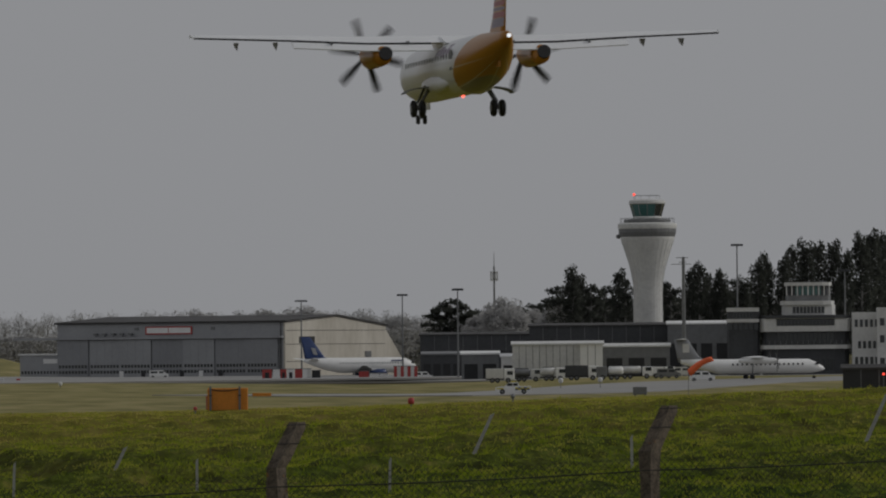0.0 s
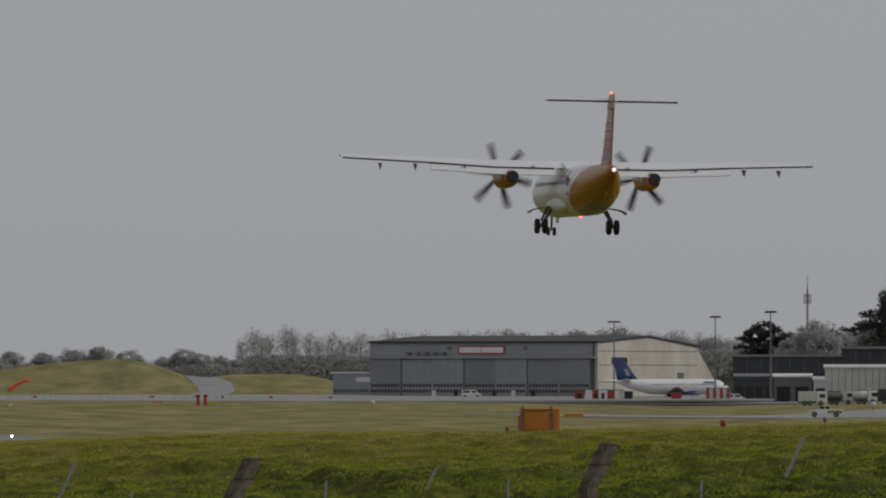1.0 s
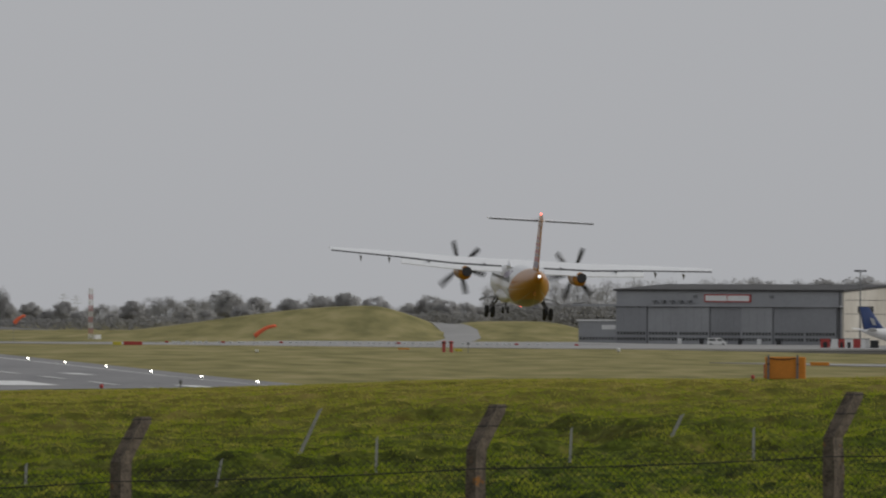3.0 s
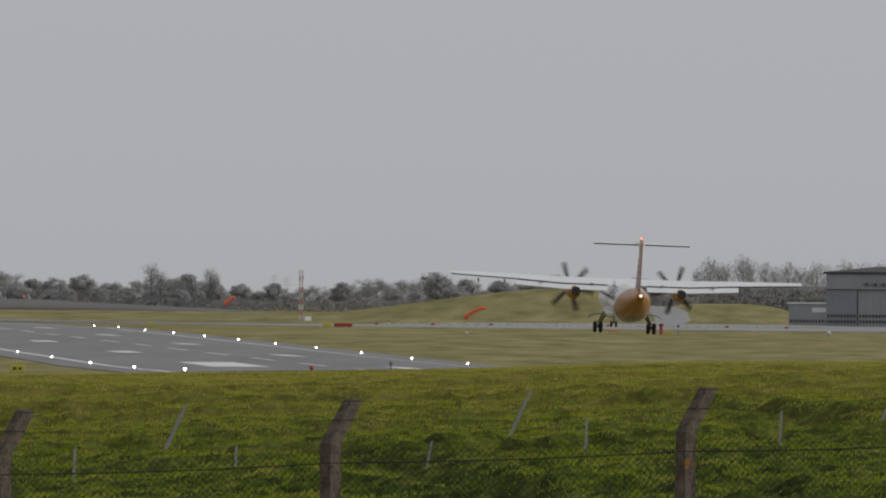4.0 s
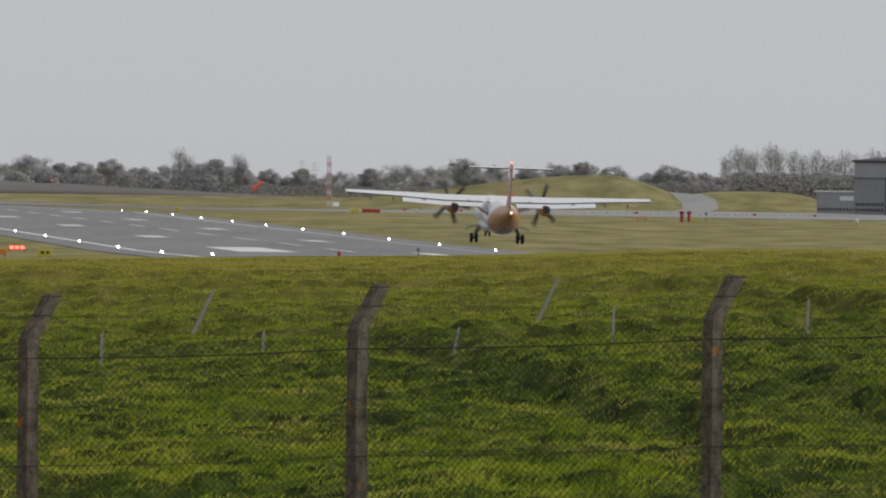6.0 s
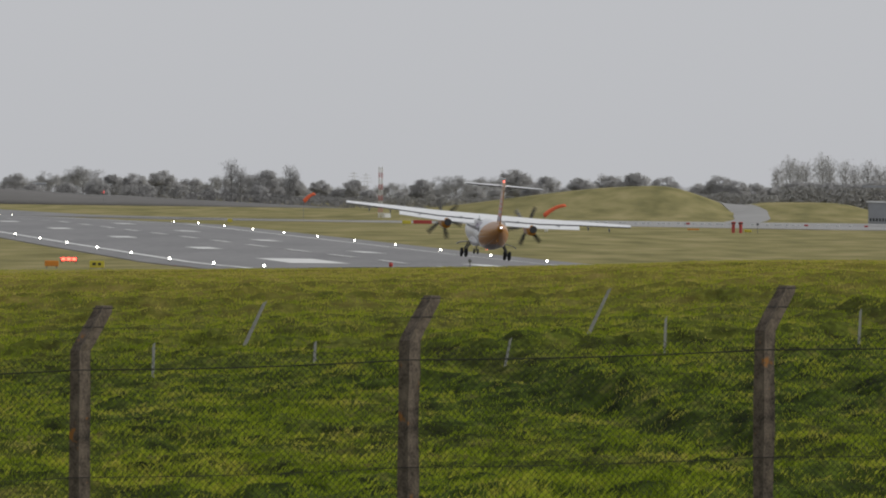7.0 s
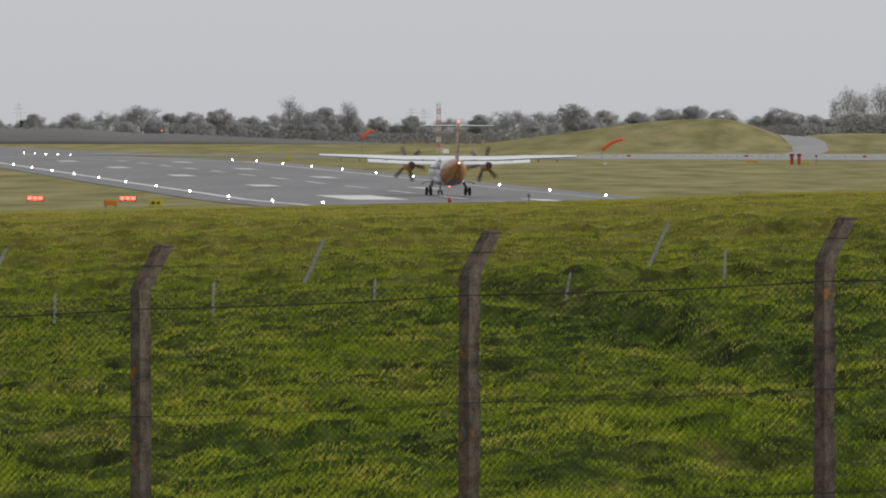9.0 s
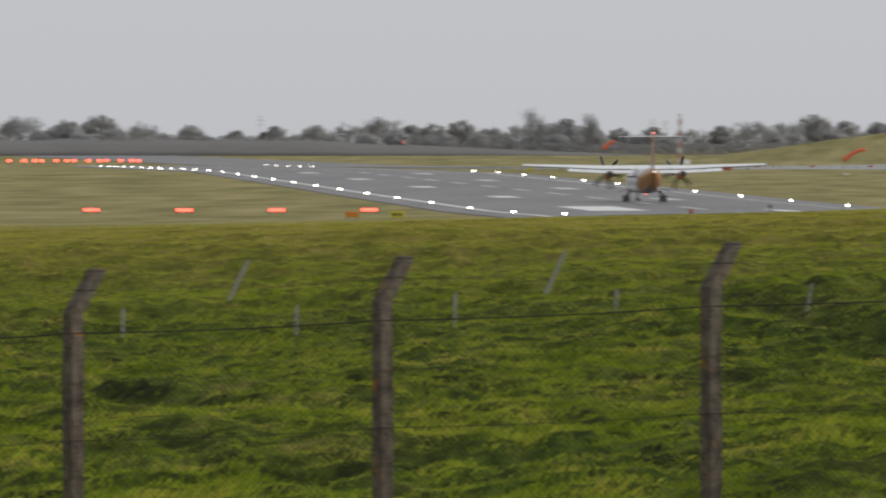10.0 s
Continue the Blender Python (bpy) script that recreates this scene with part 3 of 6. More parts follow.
        part("axle", tubed((gx - 0.3, 0, 0.43), (gx + 0.3, 0, 0.43), 0.06, None, 8), M_STEEL, leg)
        for w in (-0.22, 0.22):
            bm = bmesh.new()
            prof = [(-0.14, 0.20), (-0.14, 0.34), (-0.09, 0.42), (0, 0.435), (0.09, 0.42), (0.14, 0.34), (0.14, 0.20)]
            ring_loft(bm, [[(gx + w + a, r * math.cos(2 * math.pi * i / 20), 0.435 + r * math.sin(2 * math.pi * i / 20)) for i in range(20)] for a, r in prof])
            wheel = part("main_wheel", bm, M_RUBBER, plane, "black rubber tyre", smooth=True)
            part("rim", tubed((gx + w - 0.145, 0, 0.435), (gx + w + 0.145, 0, 0.435), 0.19, None, 12), M_GREY, wheel)
        bm = bmesh.new()
        arc = [(1.35 + 1.45 * math.sin(a), 1.2 + 0.34 * math.cos(a)) for a in (0.1, 0.45, 0.8, 1.15, 1.5)]
        ring_loft(bm, [[(side * x, 0.6, z), (side * x, -0.6, z), (side * x, -0.6, z - 0.06), (side * x, 0.6, z - 0.06)] for x, z in arc])
        part("gear_door", bm, M_GREY, plane, "curved open gear door")
        # fairing on the flank
        bm = bmesh.new()
        ring_loft(bm, [[(side * (1.05 + hw * math.cos(2 * math.pi * i / 14)), y, 1.62 + hh * math.sin(2 * math.pi * i / 14)) for i in range(14)] for y, hw, hh in ((3.0, 0.1, 0.1), (1.8, 0.5, 0.42), (0, 0.58, 0.5), (-2.0, 0.5, 0.42), (-3.6, 0.1, 0.12))])
        part("gear_fairing", bm, M_WINGWHITE, plane, smooth=True)
    # fin, rudder, high tailplane
    bm = bmesh.new()
    ring_loft(bm, [foil(c, t, (0, y, z), True) for z, y, c, t in ((3.1, -7.0, 6.4, 0.10), (3.75, -9.2, 4.4, 0.17), (4.6, -10.35, 3.4, 0.17), (7.0, -11.85, 2.45, 0.14))])
    fin = part("tail_fin", bm, M_TAIL_ORANGE, plane, "orange-yellow tail fin with red bands", smooth=True)
    bm = bmesh.new()
    ring_loft(bm, [foil(c, t, (0, y, z), True) for z, y, c, t in ((6.9, -11.7, 2.6, 0.17), (7.45, -12.05, 2.35, 0.17), (7.68, -12.4, 1.8, 0.1))])
    part("fin_cap", bm, M_TAIL_ORANGE, fin)
    for k, (z0, z1, mm) in enumerate(((4.0, 4.42, M_PURPLE), (4.46, 4.72, M_STRIPE_RED), (4.8, 4.95, M_PURPLE), (5.03, 5.25, M_STRIPE_RED), (5.33, 5.45, M_PURPLE), (5.53, 5.7, M_STRIPE_RED), (5.8, 5.9, M_PURPLE), (6.0, 6.12, M_STRIPE_RED))):
        bm = bmesh.new()
        yy = lambda z: -10.35 - (z - 4.6) * 0.625
        cc = lambda z: 3.4 - (z - 4.6) * 0.4
        ring_loft(bm, [foil(cc(z) * 0.99, 0.185 - (z - 4.6) * 0.0125, (0, yy(z) - 0.01, z), True) for z in (z0, z1)])
        part("fin_band", bm, mm, fin)
    bm = bmesh.new()
    ring_loft(bm, [foil(c, t, (x, y, 7.28), False, 0.0) for x, c, t, y in ((-3.66, 1.1, 0.07, -12.5), (0, 1.75, 0.12, -12.0), (3.66, 1.1, 0.07, -12.5))])
    stab = part("tailplane", bm, M_WINGWHITE, plane)
    for side in (-1, 1):
        bm = bmesh.new()
        ring_loft(bm, [[(side * x, y + a, 7.275 + b) for a, b in ((0, 0.03), (-0.25, 0.025), (-0.27, -0.01), (0, -0.07))] for x, y in ((0.25, -13.6), (3.6, -13.5))])
        # black strip along the trailing edge stands for the tailplane's shaded underside
        part("elevator_edge", bm, M_TRIM_SHADE, stab)
    part("fin_beacon", tubed((0, -12.9, 7.66), (0, -12.9, 7.8), 0.08, 0.05, 10), M_BEACON, fin, "red anti-collision beacon")
    # nose wheels
    ng = part("nose_gear_leg", tubed((0, 10.6, 1.4), (0, 10.75, 0.3), 0.07, 0.06, 8), M_STEEL, plane)
    for w in (-0.18, 0.18):
        bm = bmesh.new()
        ring_loft(bm, [[(w + a, 10.77 + r * math.cos(2 * math.pi * i / 16), 0.26 + r * math.sin(2 * math.pi * i / 16)) for i in range(16)] for a, r in ((-0.08, 0.12), (-0.08, 0.22), (0, 0.26), (0.08, 0.22), (0.08, 0.12))])
        part("nose_wheel", bm, M_RUBBER, plane, "black rubber tyre", smooth=True)
    for side in (-1, 1):
        part("nose_gear_door", boxed(side * 0.32 - 0.02, side * 0.32 + 0.02, 10.0, 11.3, 0.75, 1.15), M_WHITE, plane)
    return plane


PROPS = []
AIRLINER = build_airliner()


# ---- wire fence on cranked concrete posts ----
POSTS = [(1394, -88), (2050, -62), (2710, -36), (734, -111), (102, -137), (-527, -163), (-1108, -188), (-1655, -210), (-2202, -233), (-2747, -257)]
FENCE_D = 77.0


def fence_post(x, y, top, bottom):
    bm = bmesh.new()
    h = top - 0.385 - bottom
    w = 0.061
    sec = lambda cx, cy, z, w: [(cx - w, cy - 0.07, z), (cx - w + 0.03, cy - w, z), (cx + w - 0.03, cy - w, z), (cx + w, cy - 0.07, z), (cx + w, cy + w, z), (cx - w, cy + w, z)]
    rows = [sec(random.uniform(-0.006, 0.006), 0, h * k / 8, w + random.uniform(-0.006, 0.006)) for k in range(9)]
    rows += [sec(0.03, 0.02, h + 0.06, w), sec(0.10, 0.08, h + 0.2, w * 0.98), sec(0.17, 0.14, h + 0.33, w * 0.92), sec(0.19, 0.16, h + 0.385, w * 0.72)]
    turn = Matrix.Rotation(radians(-43), 4, "Z")
    rows = [[turn @ Vector((px - cx, py - cy, 0)) + Vector((cx, cy, pz)) for px, py, pz in r] for r, (cx, cy) in zip(rows, [(0, 0)] * 9 + [(0.03, 0.02), (0.10, 0.08), (0.17, 0.14), (0.19, 0.16)])]
    ring_loft(bm, rows)
    ob = thing("fence_post", pose(x, y, bottom), "weathered concrete fence post with a cranked top", "fence post", "fence posts")
    part("post", bm, M_CONCRETE_POST, ob)
    for z in (0.25, h - 1.08, h - 0.165, h + 0.2, h + 0.36):
        dx = max(0.0, z - h) * 0.5
        part("tie_wire", tubed((dx - 0.095, dx - 0.1, z), (dx + 0.095, dx - 0.1, z + 0.004), 0.0045, None, 5), M_WIRE, ob)
    return Vector((x, y, bottom)), h


def build_fence():
    feet = []
    for b, v in sorted(POSTS):
        # kink line: 40 units left of the tip, 80 below
        x, y = spot(b - 32, FENCE_D)
        top = EYE + v / UNIT * FENCE_D
        bottom = top - 2.6
        feet.append(fence_post(x, y, top, bottom))
    net = thing("fence_wire", pose(0, 0, 0), "slack rusty chain-link mesh with straining wires", "fence")
    for (p, h), (q, h2) in zip(feet, feet[1:]):
        for z, r, sag in ((h - 0.165, 0.0055, 0.02), (h - 1.08, 0.003, 0.02), (0.25, 0.004, 0.0), (h + 0.2, 0.0009, 0.05)):
            bm = bmesh.new()
            rows = []
            for k in range(9):
                c = p.lerp(q, k / 8) + Vector((0, 0, z - sag * math.sin(math.pi * k / 8)))
                rows.append([c + Vector((0, r * math.cos(a), r * math.sin(a))) for a in (0, 1.57, 3.14, 4.71)])
            ring_loft(bm, rows)
            part("straining_wire", bm, M_WIRE, net)
        # diamonds of the mesh
        verts, faces = [], []
        span = (q - p).length
        pitch, top, low = 0.06, h - 0.06, 0.05
        drop = top - low
        for lean in (1, -1):
            k = -int(drop / pitch) - 1
            while k * pitch < span + drop:
                x0 = k * pitch
                a0, a1 = x0, x0 + drop
                za, zb = (low, top) if lean > 0 else (top, low)
                c0, c1 = max(0.0, a0), min(span, a1)
                if c1 > c0:
                    z0 = za + (zb - za) * (c0 - a0) / drop
                    z1 = za + (zb - za) * (c1 - a0) / drop
                    e0, e1 = p.lerp(q, c0 / span), p.lerp(q, c1 / span)
                    i = len(verts)
                    r = 0.0018
                    nrm = Vector(((c1 - c0), 0, z1 - z0)).normalized()
                    off = Vector((-nrm.z, 0, nrm.x)) * r
                    deep = Vector((0, r, 0))
                    for e, z in ((e0, z0), (e1, z1)):
                        base = e + Vector((0, 0.004 * lean, z))
                        verts += [tuple(base + off), tuple(base - off), tuple(base + deep)]
                    faces += [(i, i + 1, i + 4, i + 3), (i + 1, i + 2, i + 5, i + 4), (i + 2, i, i + 3, i + 5)]
                k += 1
        me = bpy.data.meshes.new("mesh_panel")
        me.from_pydata(verts, [], faces)
        me.materials.append(M_WIRE)
        ob = new("mesh_panel", me)
        ob.parent = net


build_fence()


def stake(height, lean, r=0.045, label="bleached wooden stake leaning in the grass"):
    bm = bmesh.new()
    box(bm, -r, r, -r, r, 0, height + 0.1)
    for vtx in bm.verts:
        if vtx.co.z > height:
            vtx.co.x *= 0.8
            vtx.co.z += 0.04 * vtx.co.x / r
        vtx.co.x += lean * vtx.co.z / height
    return tagged(part("stake", bm, M_STAKE), label, "stake", "old fence stakes")


def build_stakes():
    for b, h in ((1036, 1.08), (1735, 1.12), (386, 1.06), (-252, 1.07), (-862, 1.07), (-1426, 1.05), (-2000, 1.05)):
        ob = stake(h + 0.27, 0.62 + random.uniform(-0.05, 0.05), 0.05)
        x, y = spot(b, 229)
        ob.matrix_world = pose(x, y, ground_z(x, y) + rough_z(x, y) - 0.27)
    for b in (1330, 560, 235, -108, -394, -728, -1013, -1293, -1600, 900):
        lean = {-394: 0.14, -728: 0.02, 235: 0.03}.get(b, random.uniform(-0.02, 0.04))
        ob = stake(0.62 + 0.15, lean, 0.03, "short bleached stake standing in the grass")
        x, y = spot(b, 190)
        ob.matrix_world = pose(x, y, ground_z(x, y) + rough_z(x, y) - 0.15)


build_stakes()


# ---- paved ground round the field ----
strip("apron", [spot(b, d) for b, d in ((90, 2050), (305, 1985), (560, 2070), (850, 2150), (1250, 2000), (1700, 1930), (2050, 1930))], 330, M_APRON, "pale grey concrete aircraft apron", 0.12, "apron")
strip("perimeter_road", [spot(b, d) for b, d in ((-2400, 3330), (-1700, 2850), (-900, 2130), (-450, 2080), (-100, 2050), (150, 2010))], 50, M_TARMAC, "grey perimeter taxiway past the grass mound", 0.11, "road")
strip("taxiway", [spot(b, d) for b, d in ((640, 1440), (1000, 1400), (1200, 1440), (1415, 1555), (1690, 1650), (1900, 1700))], 36, M_APRON, "pale taxiway crossing the mown grass", 0.13, "road")


def site(b, d, rz=0.0, sink=0.0):
    """Pose standing on the ground at bearing b and range d, turned rz from facing the stand."""
    x, y = spot(b, d)
    return pose(x, y, ground_z(x, y) - sink, 0, 0, rz - math.degrees(b / UNIT))


# ---- hangar ----
def build_hangar():
    h = thing("hangar", site(715, 2150, -28, 0.3), "grey clad hangar with closed sliding doors and cream gable end", "hangar")
    W, G, H, R = 61.6, 52.0, 13.7, 15.0
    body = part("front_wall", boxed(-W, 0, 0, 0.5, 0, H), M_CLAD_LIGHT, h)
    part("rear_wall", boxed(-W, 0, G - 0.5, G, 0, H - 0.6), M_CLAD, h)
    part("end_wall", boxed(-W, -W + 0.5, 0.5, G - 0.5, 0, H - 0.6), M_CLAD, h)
    bm = bmesh.new()
    prof = [(0.0, 0), (0.0, H), (G * 0.5, R), (G, H - 0.9), (G, 0)]
    ring_loft(bm, [[(x, y, z) for y, z in prof] for x in (0.0, 0.5)])
    gable = part("gable_wall", bm, M_CREAM, h, "stained cream gable wall")
    for z in (4.2, 8.3, 11.6):
        part("panel_joint", boxed(0.5, 0.54, 0.4, G - 0.4, z, z + 0.12), M_ROOF, gable)
    part("gable_window", boxed(0.5, 0.56, 7, 15, 8.6, 10.2), M_DARK, gable)
    part("gable_vent", boxed(0.5, 0.7, 41, 44, 5.2, 6.6), M_GREY, gable)
    bm = bmesh.new()
    ring_loft(bm, [[(x, y, z) for y, z in ((-0.6, H - 0.1), (-0.6, H + 0.35), (G * 0.5, R + 0.5), (G + 0.6, H - 0.6), (G + 0.6, H - 1.0), (G * 0.5, R + 0.1))] for x in (-W - 0.6, 0.9)])
    part("roof", bm, M_ROOF, h, "low dark felted roof")
    # lean-to beyond the gable
    bm = bmesh.new()
    ring_loft(bm, [[(x, y, z) for y, z in ((G, 0), (G, H - 1.4), (G + 9, 5.0), (G + 9, 0))] for x in (-30, 0.2)])
    part("lean_to", bm, M_CREAM, h)
    # sliding doors
    for k in range(7):
        x0 = -W + 0.4 + k * (W - 1.4) / 7
        x1 = x0 + (W - 1.4) / 7 - 0.15
        y = -0.5 if k % 2 else -0.8
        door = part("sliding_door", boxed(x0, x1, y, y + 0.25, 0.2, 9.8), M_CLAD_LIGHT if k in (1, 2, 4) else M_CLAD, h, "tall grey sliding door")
        for j in range(1, 4):
            xs = x0 + (x1 - x0) * j / 4
            part("door_seam", boxed(xs - 0.04, xs + 0.04, y - 0.03, y, 0.2, 9.8), M_CLAD, door)
        for z in (1.75, 3.1):
            n = 9
            for j in range(n):
                xs = x0 + 0.25 + (x1 - x0 - 0.5) * (j + 0.5) / n
                part("door_pane", boxed(xs - 0.3, xs + 0.3, y - 0.06, y - 0.01, z, z + 0.72), M_GLASS, door)
    part("door_track", boxed(-W - 11.5, 0.2, -1.3, 0.0, 9.9, 10.4), M_CLAD_LIGHT, h, "pale door track beam")
    part("track_soffit", boxed(-W, 0.1, -1.0, 0.0, 9.75, 9.9), M_ROOF, h)
    sign = part("sign_board", boxed(-37.3, -24.6, -0.25, 0.0, 11.0, 12.9), M_RED, h, "white sign board in a red frame")
    for x0, x1 in ((-36.9, -31.1), (-30.9, -25.0)):
        part("sign_panel", boxed(x0, x1, -0.32, -0.25, 11.3, 12.6), M_WHITE, sign)
    for k in range(5):
        lamp = part("floodlight", boxed(-51 + 2.4 * k, -50.1 + 2.4 * k, -1.4, -0.4, 10.9, 11.4), M_GREY, h)
        part("bracket", boxed(-50.65 + 2.4 * k, -50.45 + 2.4 * k, -1.0, -0.8, 10.5, 10.9), M_GREY, lamp)
    for x in (-40.3, -19.5):
        part("wall_vent", boxed(x, x + 1.0, -0.2, 0, 12.0, 12.7), M_GREY, h)
    # low annexe
    ann = part("annexe", boxed(-W - 11, -W - 0.02, 1, 16, 0, 6.3), M_CLAD_LIGHT, h, "low grey annexe")
    part("annexe_roof", boxed(-W - 11.4, -W - 0.02, 0.6, 16.4, 6.3, 6.7), M_WHITE, ann)
    part("annexe_sign", boxed(-W - 4.5, -W - 0.6, 0.9, 1.0, 4.3, 5.4), M_WHITE, ann)
    for j in range(12):
        part("annexe_pane", boxed(-W - 10.6 + j * 0.88, -W - 10.1 + j * 0.88, 0.94, 1.0, 1.8, 2.5), M_GLASS, ann)
    part("downpipe", tubed((-0.6, -0.2, 0), (-0.6, -0.2, H), 0.12, None, 6), M_ROOF, h)
    for k in range(6):
        x = -44 + 5.5 * k + random.uniform(-1, 1)
        part("door_frame_opening", boxed(x, x + 1.1, -0.9, -0.84, 0.2, 2.3), M_DARK if k % 2 else M_WHITE, h)


build_hangar()


# ---- control tower ----
def build_tower():
    t = thing("control_tower", site(1361, 1880, 0, 0.3), "tall pale concrete control tower flaring to a glazed cab", "control tower")
    g = ground_z(*spot(1361, 1880)) - 0.3
    z = lambda v: EYE + v / UNIT * 1880 - g
    SHAFT = [(3.1, 0), (3.05, z(58)), (3.0, z(110)), (3.1, z(130)), (3.5, z(150)), (4.05, z(168)), (4.75, z(186)), (5.5, z(206)), (5.95, z(219))]
    bm = bmesh.new()
    lathe(bm, SHAFT, 40)
    part("shaft", bm, M_OFFWHITE, t, "ribbed pale concrete shaft", smooth=True)
    for k in range(28):
        a = 2 * math.pi * k / 28
        bm = bmesh.new()
        rows = SHAFT[1:8]
        ring_loft(bm, [[((r + dr) * math.cos(a + da), (r + dr) * math.sin(a + da), zz) for dr, da in ((-0.05, -0.012), (0.05, -0.012), (0.05, 0.012), (-0.05, 0.012))] for r, zz in rows])
        part("shaft_rib", bm, M_OFFWHITE, t)
    for name, rows, m, lb in (("collar", [(6.0, z(225)), (6.1, z(227)), (6.15, z(231)), (6.1, z(234)), (5.6, z(236))], M_OFFWHITE, "pale rounded collar"),
                              # grey ring below the collar, with the collar's shade as its colour
                              ("shadow_band", [(5.72, z(211)), (5.98, z(219)), (6.0, z(225)), (5.9, z(225.5))], M_GREY, "grey band painted as shade under the collar"),
                              ("gallery", [(4.9, z(237)), (4.9, z(241)), (3.6, z(243))], M_GREY, ""),
                              ("cab_base", [(2.9, z(242)), (3.0, z(246)), (2.9, z(247))], M_WHITE, ""),
                              ("cab_roof", [(3.75, z(269)), (3.85, z(271)), (3.75, z(275)), (3.0, z(277)), (0.5, z(278))], M_OFFWHITE, "pale flat cab roof")):
        bm = bmesh.new()
        lathe(bm, rows, 36)
        part(name, bm, m, t, lb)
    n = 12
    for k in range(n):
        a0, a1 = 2 * math.pi * (k + 0.04) / n, 2 * math.pi * (k + 0.96) / n
        q = lambda r, a, zz: (r * math.cos(a), r * math.sin(a), zz)
        bm = bmesh.new()
        ring_loft(bm, [[q(2.85, a0, z(247)), q(2.85, a1, z(247)), q(2.75, a1, z(247)), q(2.75, a0, z(247))], [q(3.6, a0, z(269)), q(3.6, a1, z(269)), q(3.5, a1, z(269)), q(3.5, a0, z(269))]])
        mid = (a0 + a1) / 2
        green = math.sin(mid) < 0 and math.cos(mid) < 0.35
        part("cab_pane", bm, M_GREENGLASS if green else M_GLASS, t, "green-tinted pane" if green else "")
        part("cab_mullion", tubed(q(2.88, 2 * math.pi * k / n, z(246)), q(3.62, 2 * math.pi * k / n, z(269)), 0.07, None, 5), M_GREY, t)
    for k in range(20):
        a = 2 * math.pi * k / 20
        part("gallery_post", tubed((5.6 * math.cos(a), 5.6 * math.sin(a), z(236)), (5.6 * math.cos(a), 5.6 * math.sin(a), z(244)), 0.04, None, 5), M_GREY, t)
    for k in range(9):
        a = 2 * math.pi * k / 9
        part("roof_post", tubed((2.6 * math.cos(a), 2.6 * math.sin(a), z(276)), (2.6 * math.cos(a), 2.6 * math.sin(a), z(285)), 0.03, None, 5), M_GREY, t)
    bm = bmesh.new()
    for r, zz in ((2.6, z(284)), (5.6, z(243.5))):
        for k in range(24):
            a, b = 2 * math.pi * k / 24, 2 * math.pi * (k + 1) / 24
            tube(bm, (r * math.cos(a), r * math.sin(a), zz), (r * math.cos(b), r * math.sin(b), zz), 0.035, None, 4)
    part("handrail", bm, M_GREY, t)
    part("obstruction_lamp", tubed((-2.7, 0, z(277)), (-2.7, 0, z(287)), 0.05, 0.05, 6), M_GREY, t)
    bm = bmesh.new()
    bmesh.ops.create_icosphere(bm, subdivisions=2, radius=0.3, matrix=Matrix.Translation((-2.7, -0.1, z(286))))
    part("obstruction_light", bm, M_LIGHT_SMALLRED, t, "lit red obstruction light")
    part("side_dish", tubed((-5.9, 0, z(212)), (-6.3, -0.3, z(212)), 0.5, 0.4, 10), M_GREY, t)


build_tower()


# ---- old terminal with stepped storeys ----
def storey(parent, x0, x1, y0, y1, z0, z1, wall, n, z2, z3, name="storey", glass_mat=None, label=""):
    """A storey with rounded front corners and a row of n panes from z2 to z3."""
    r = min(3.0, (x1 - x0) / 5)
    pts = [(x0, y1), (x0, y0 + r), (x0 + r * 0.3, y0 + r * 0.3), (x0 + r, y0), (x1 - r, y0), (x1 - r * 0.3, y0 + r * 0.3), (x1, y0 + r), (x1, y1)]
    bm = bmesh.new()
    ring_loft(bm, [[(x, y, z0) for x, y in pts], [(x, y, z1) for x, y in pts]])
    s = part(name, bm, wall, parent, label)
    for k in range(n):
        a = x0 + r + (x1 - x0 - 2 * r) * (k + 0.1) / n
        b = x0 + r + (x1 - x0 - 2 * r) * (k + 0.9) / n
        part("pane", boxed(a, b, y0 - 0.06, y0 - 0.005, z2, z3), glass_mat or M_GLASS, s)
    return s


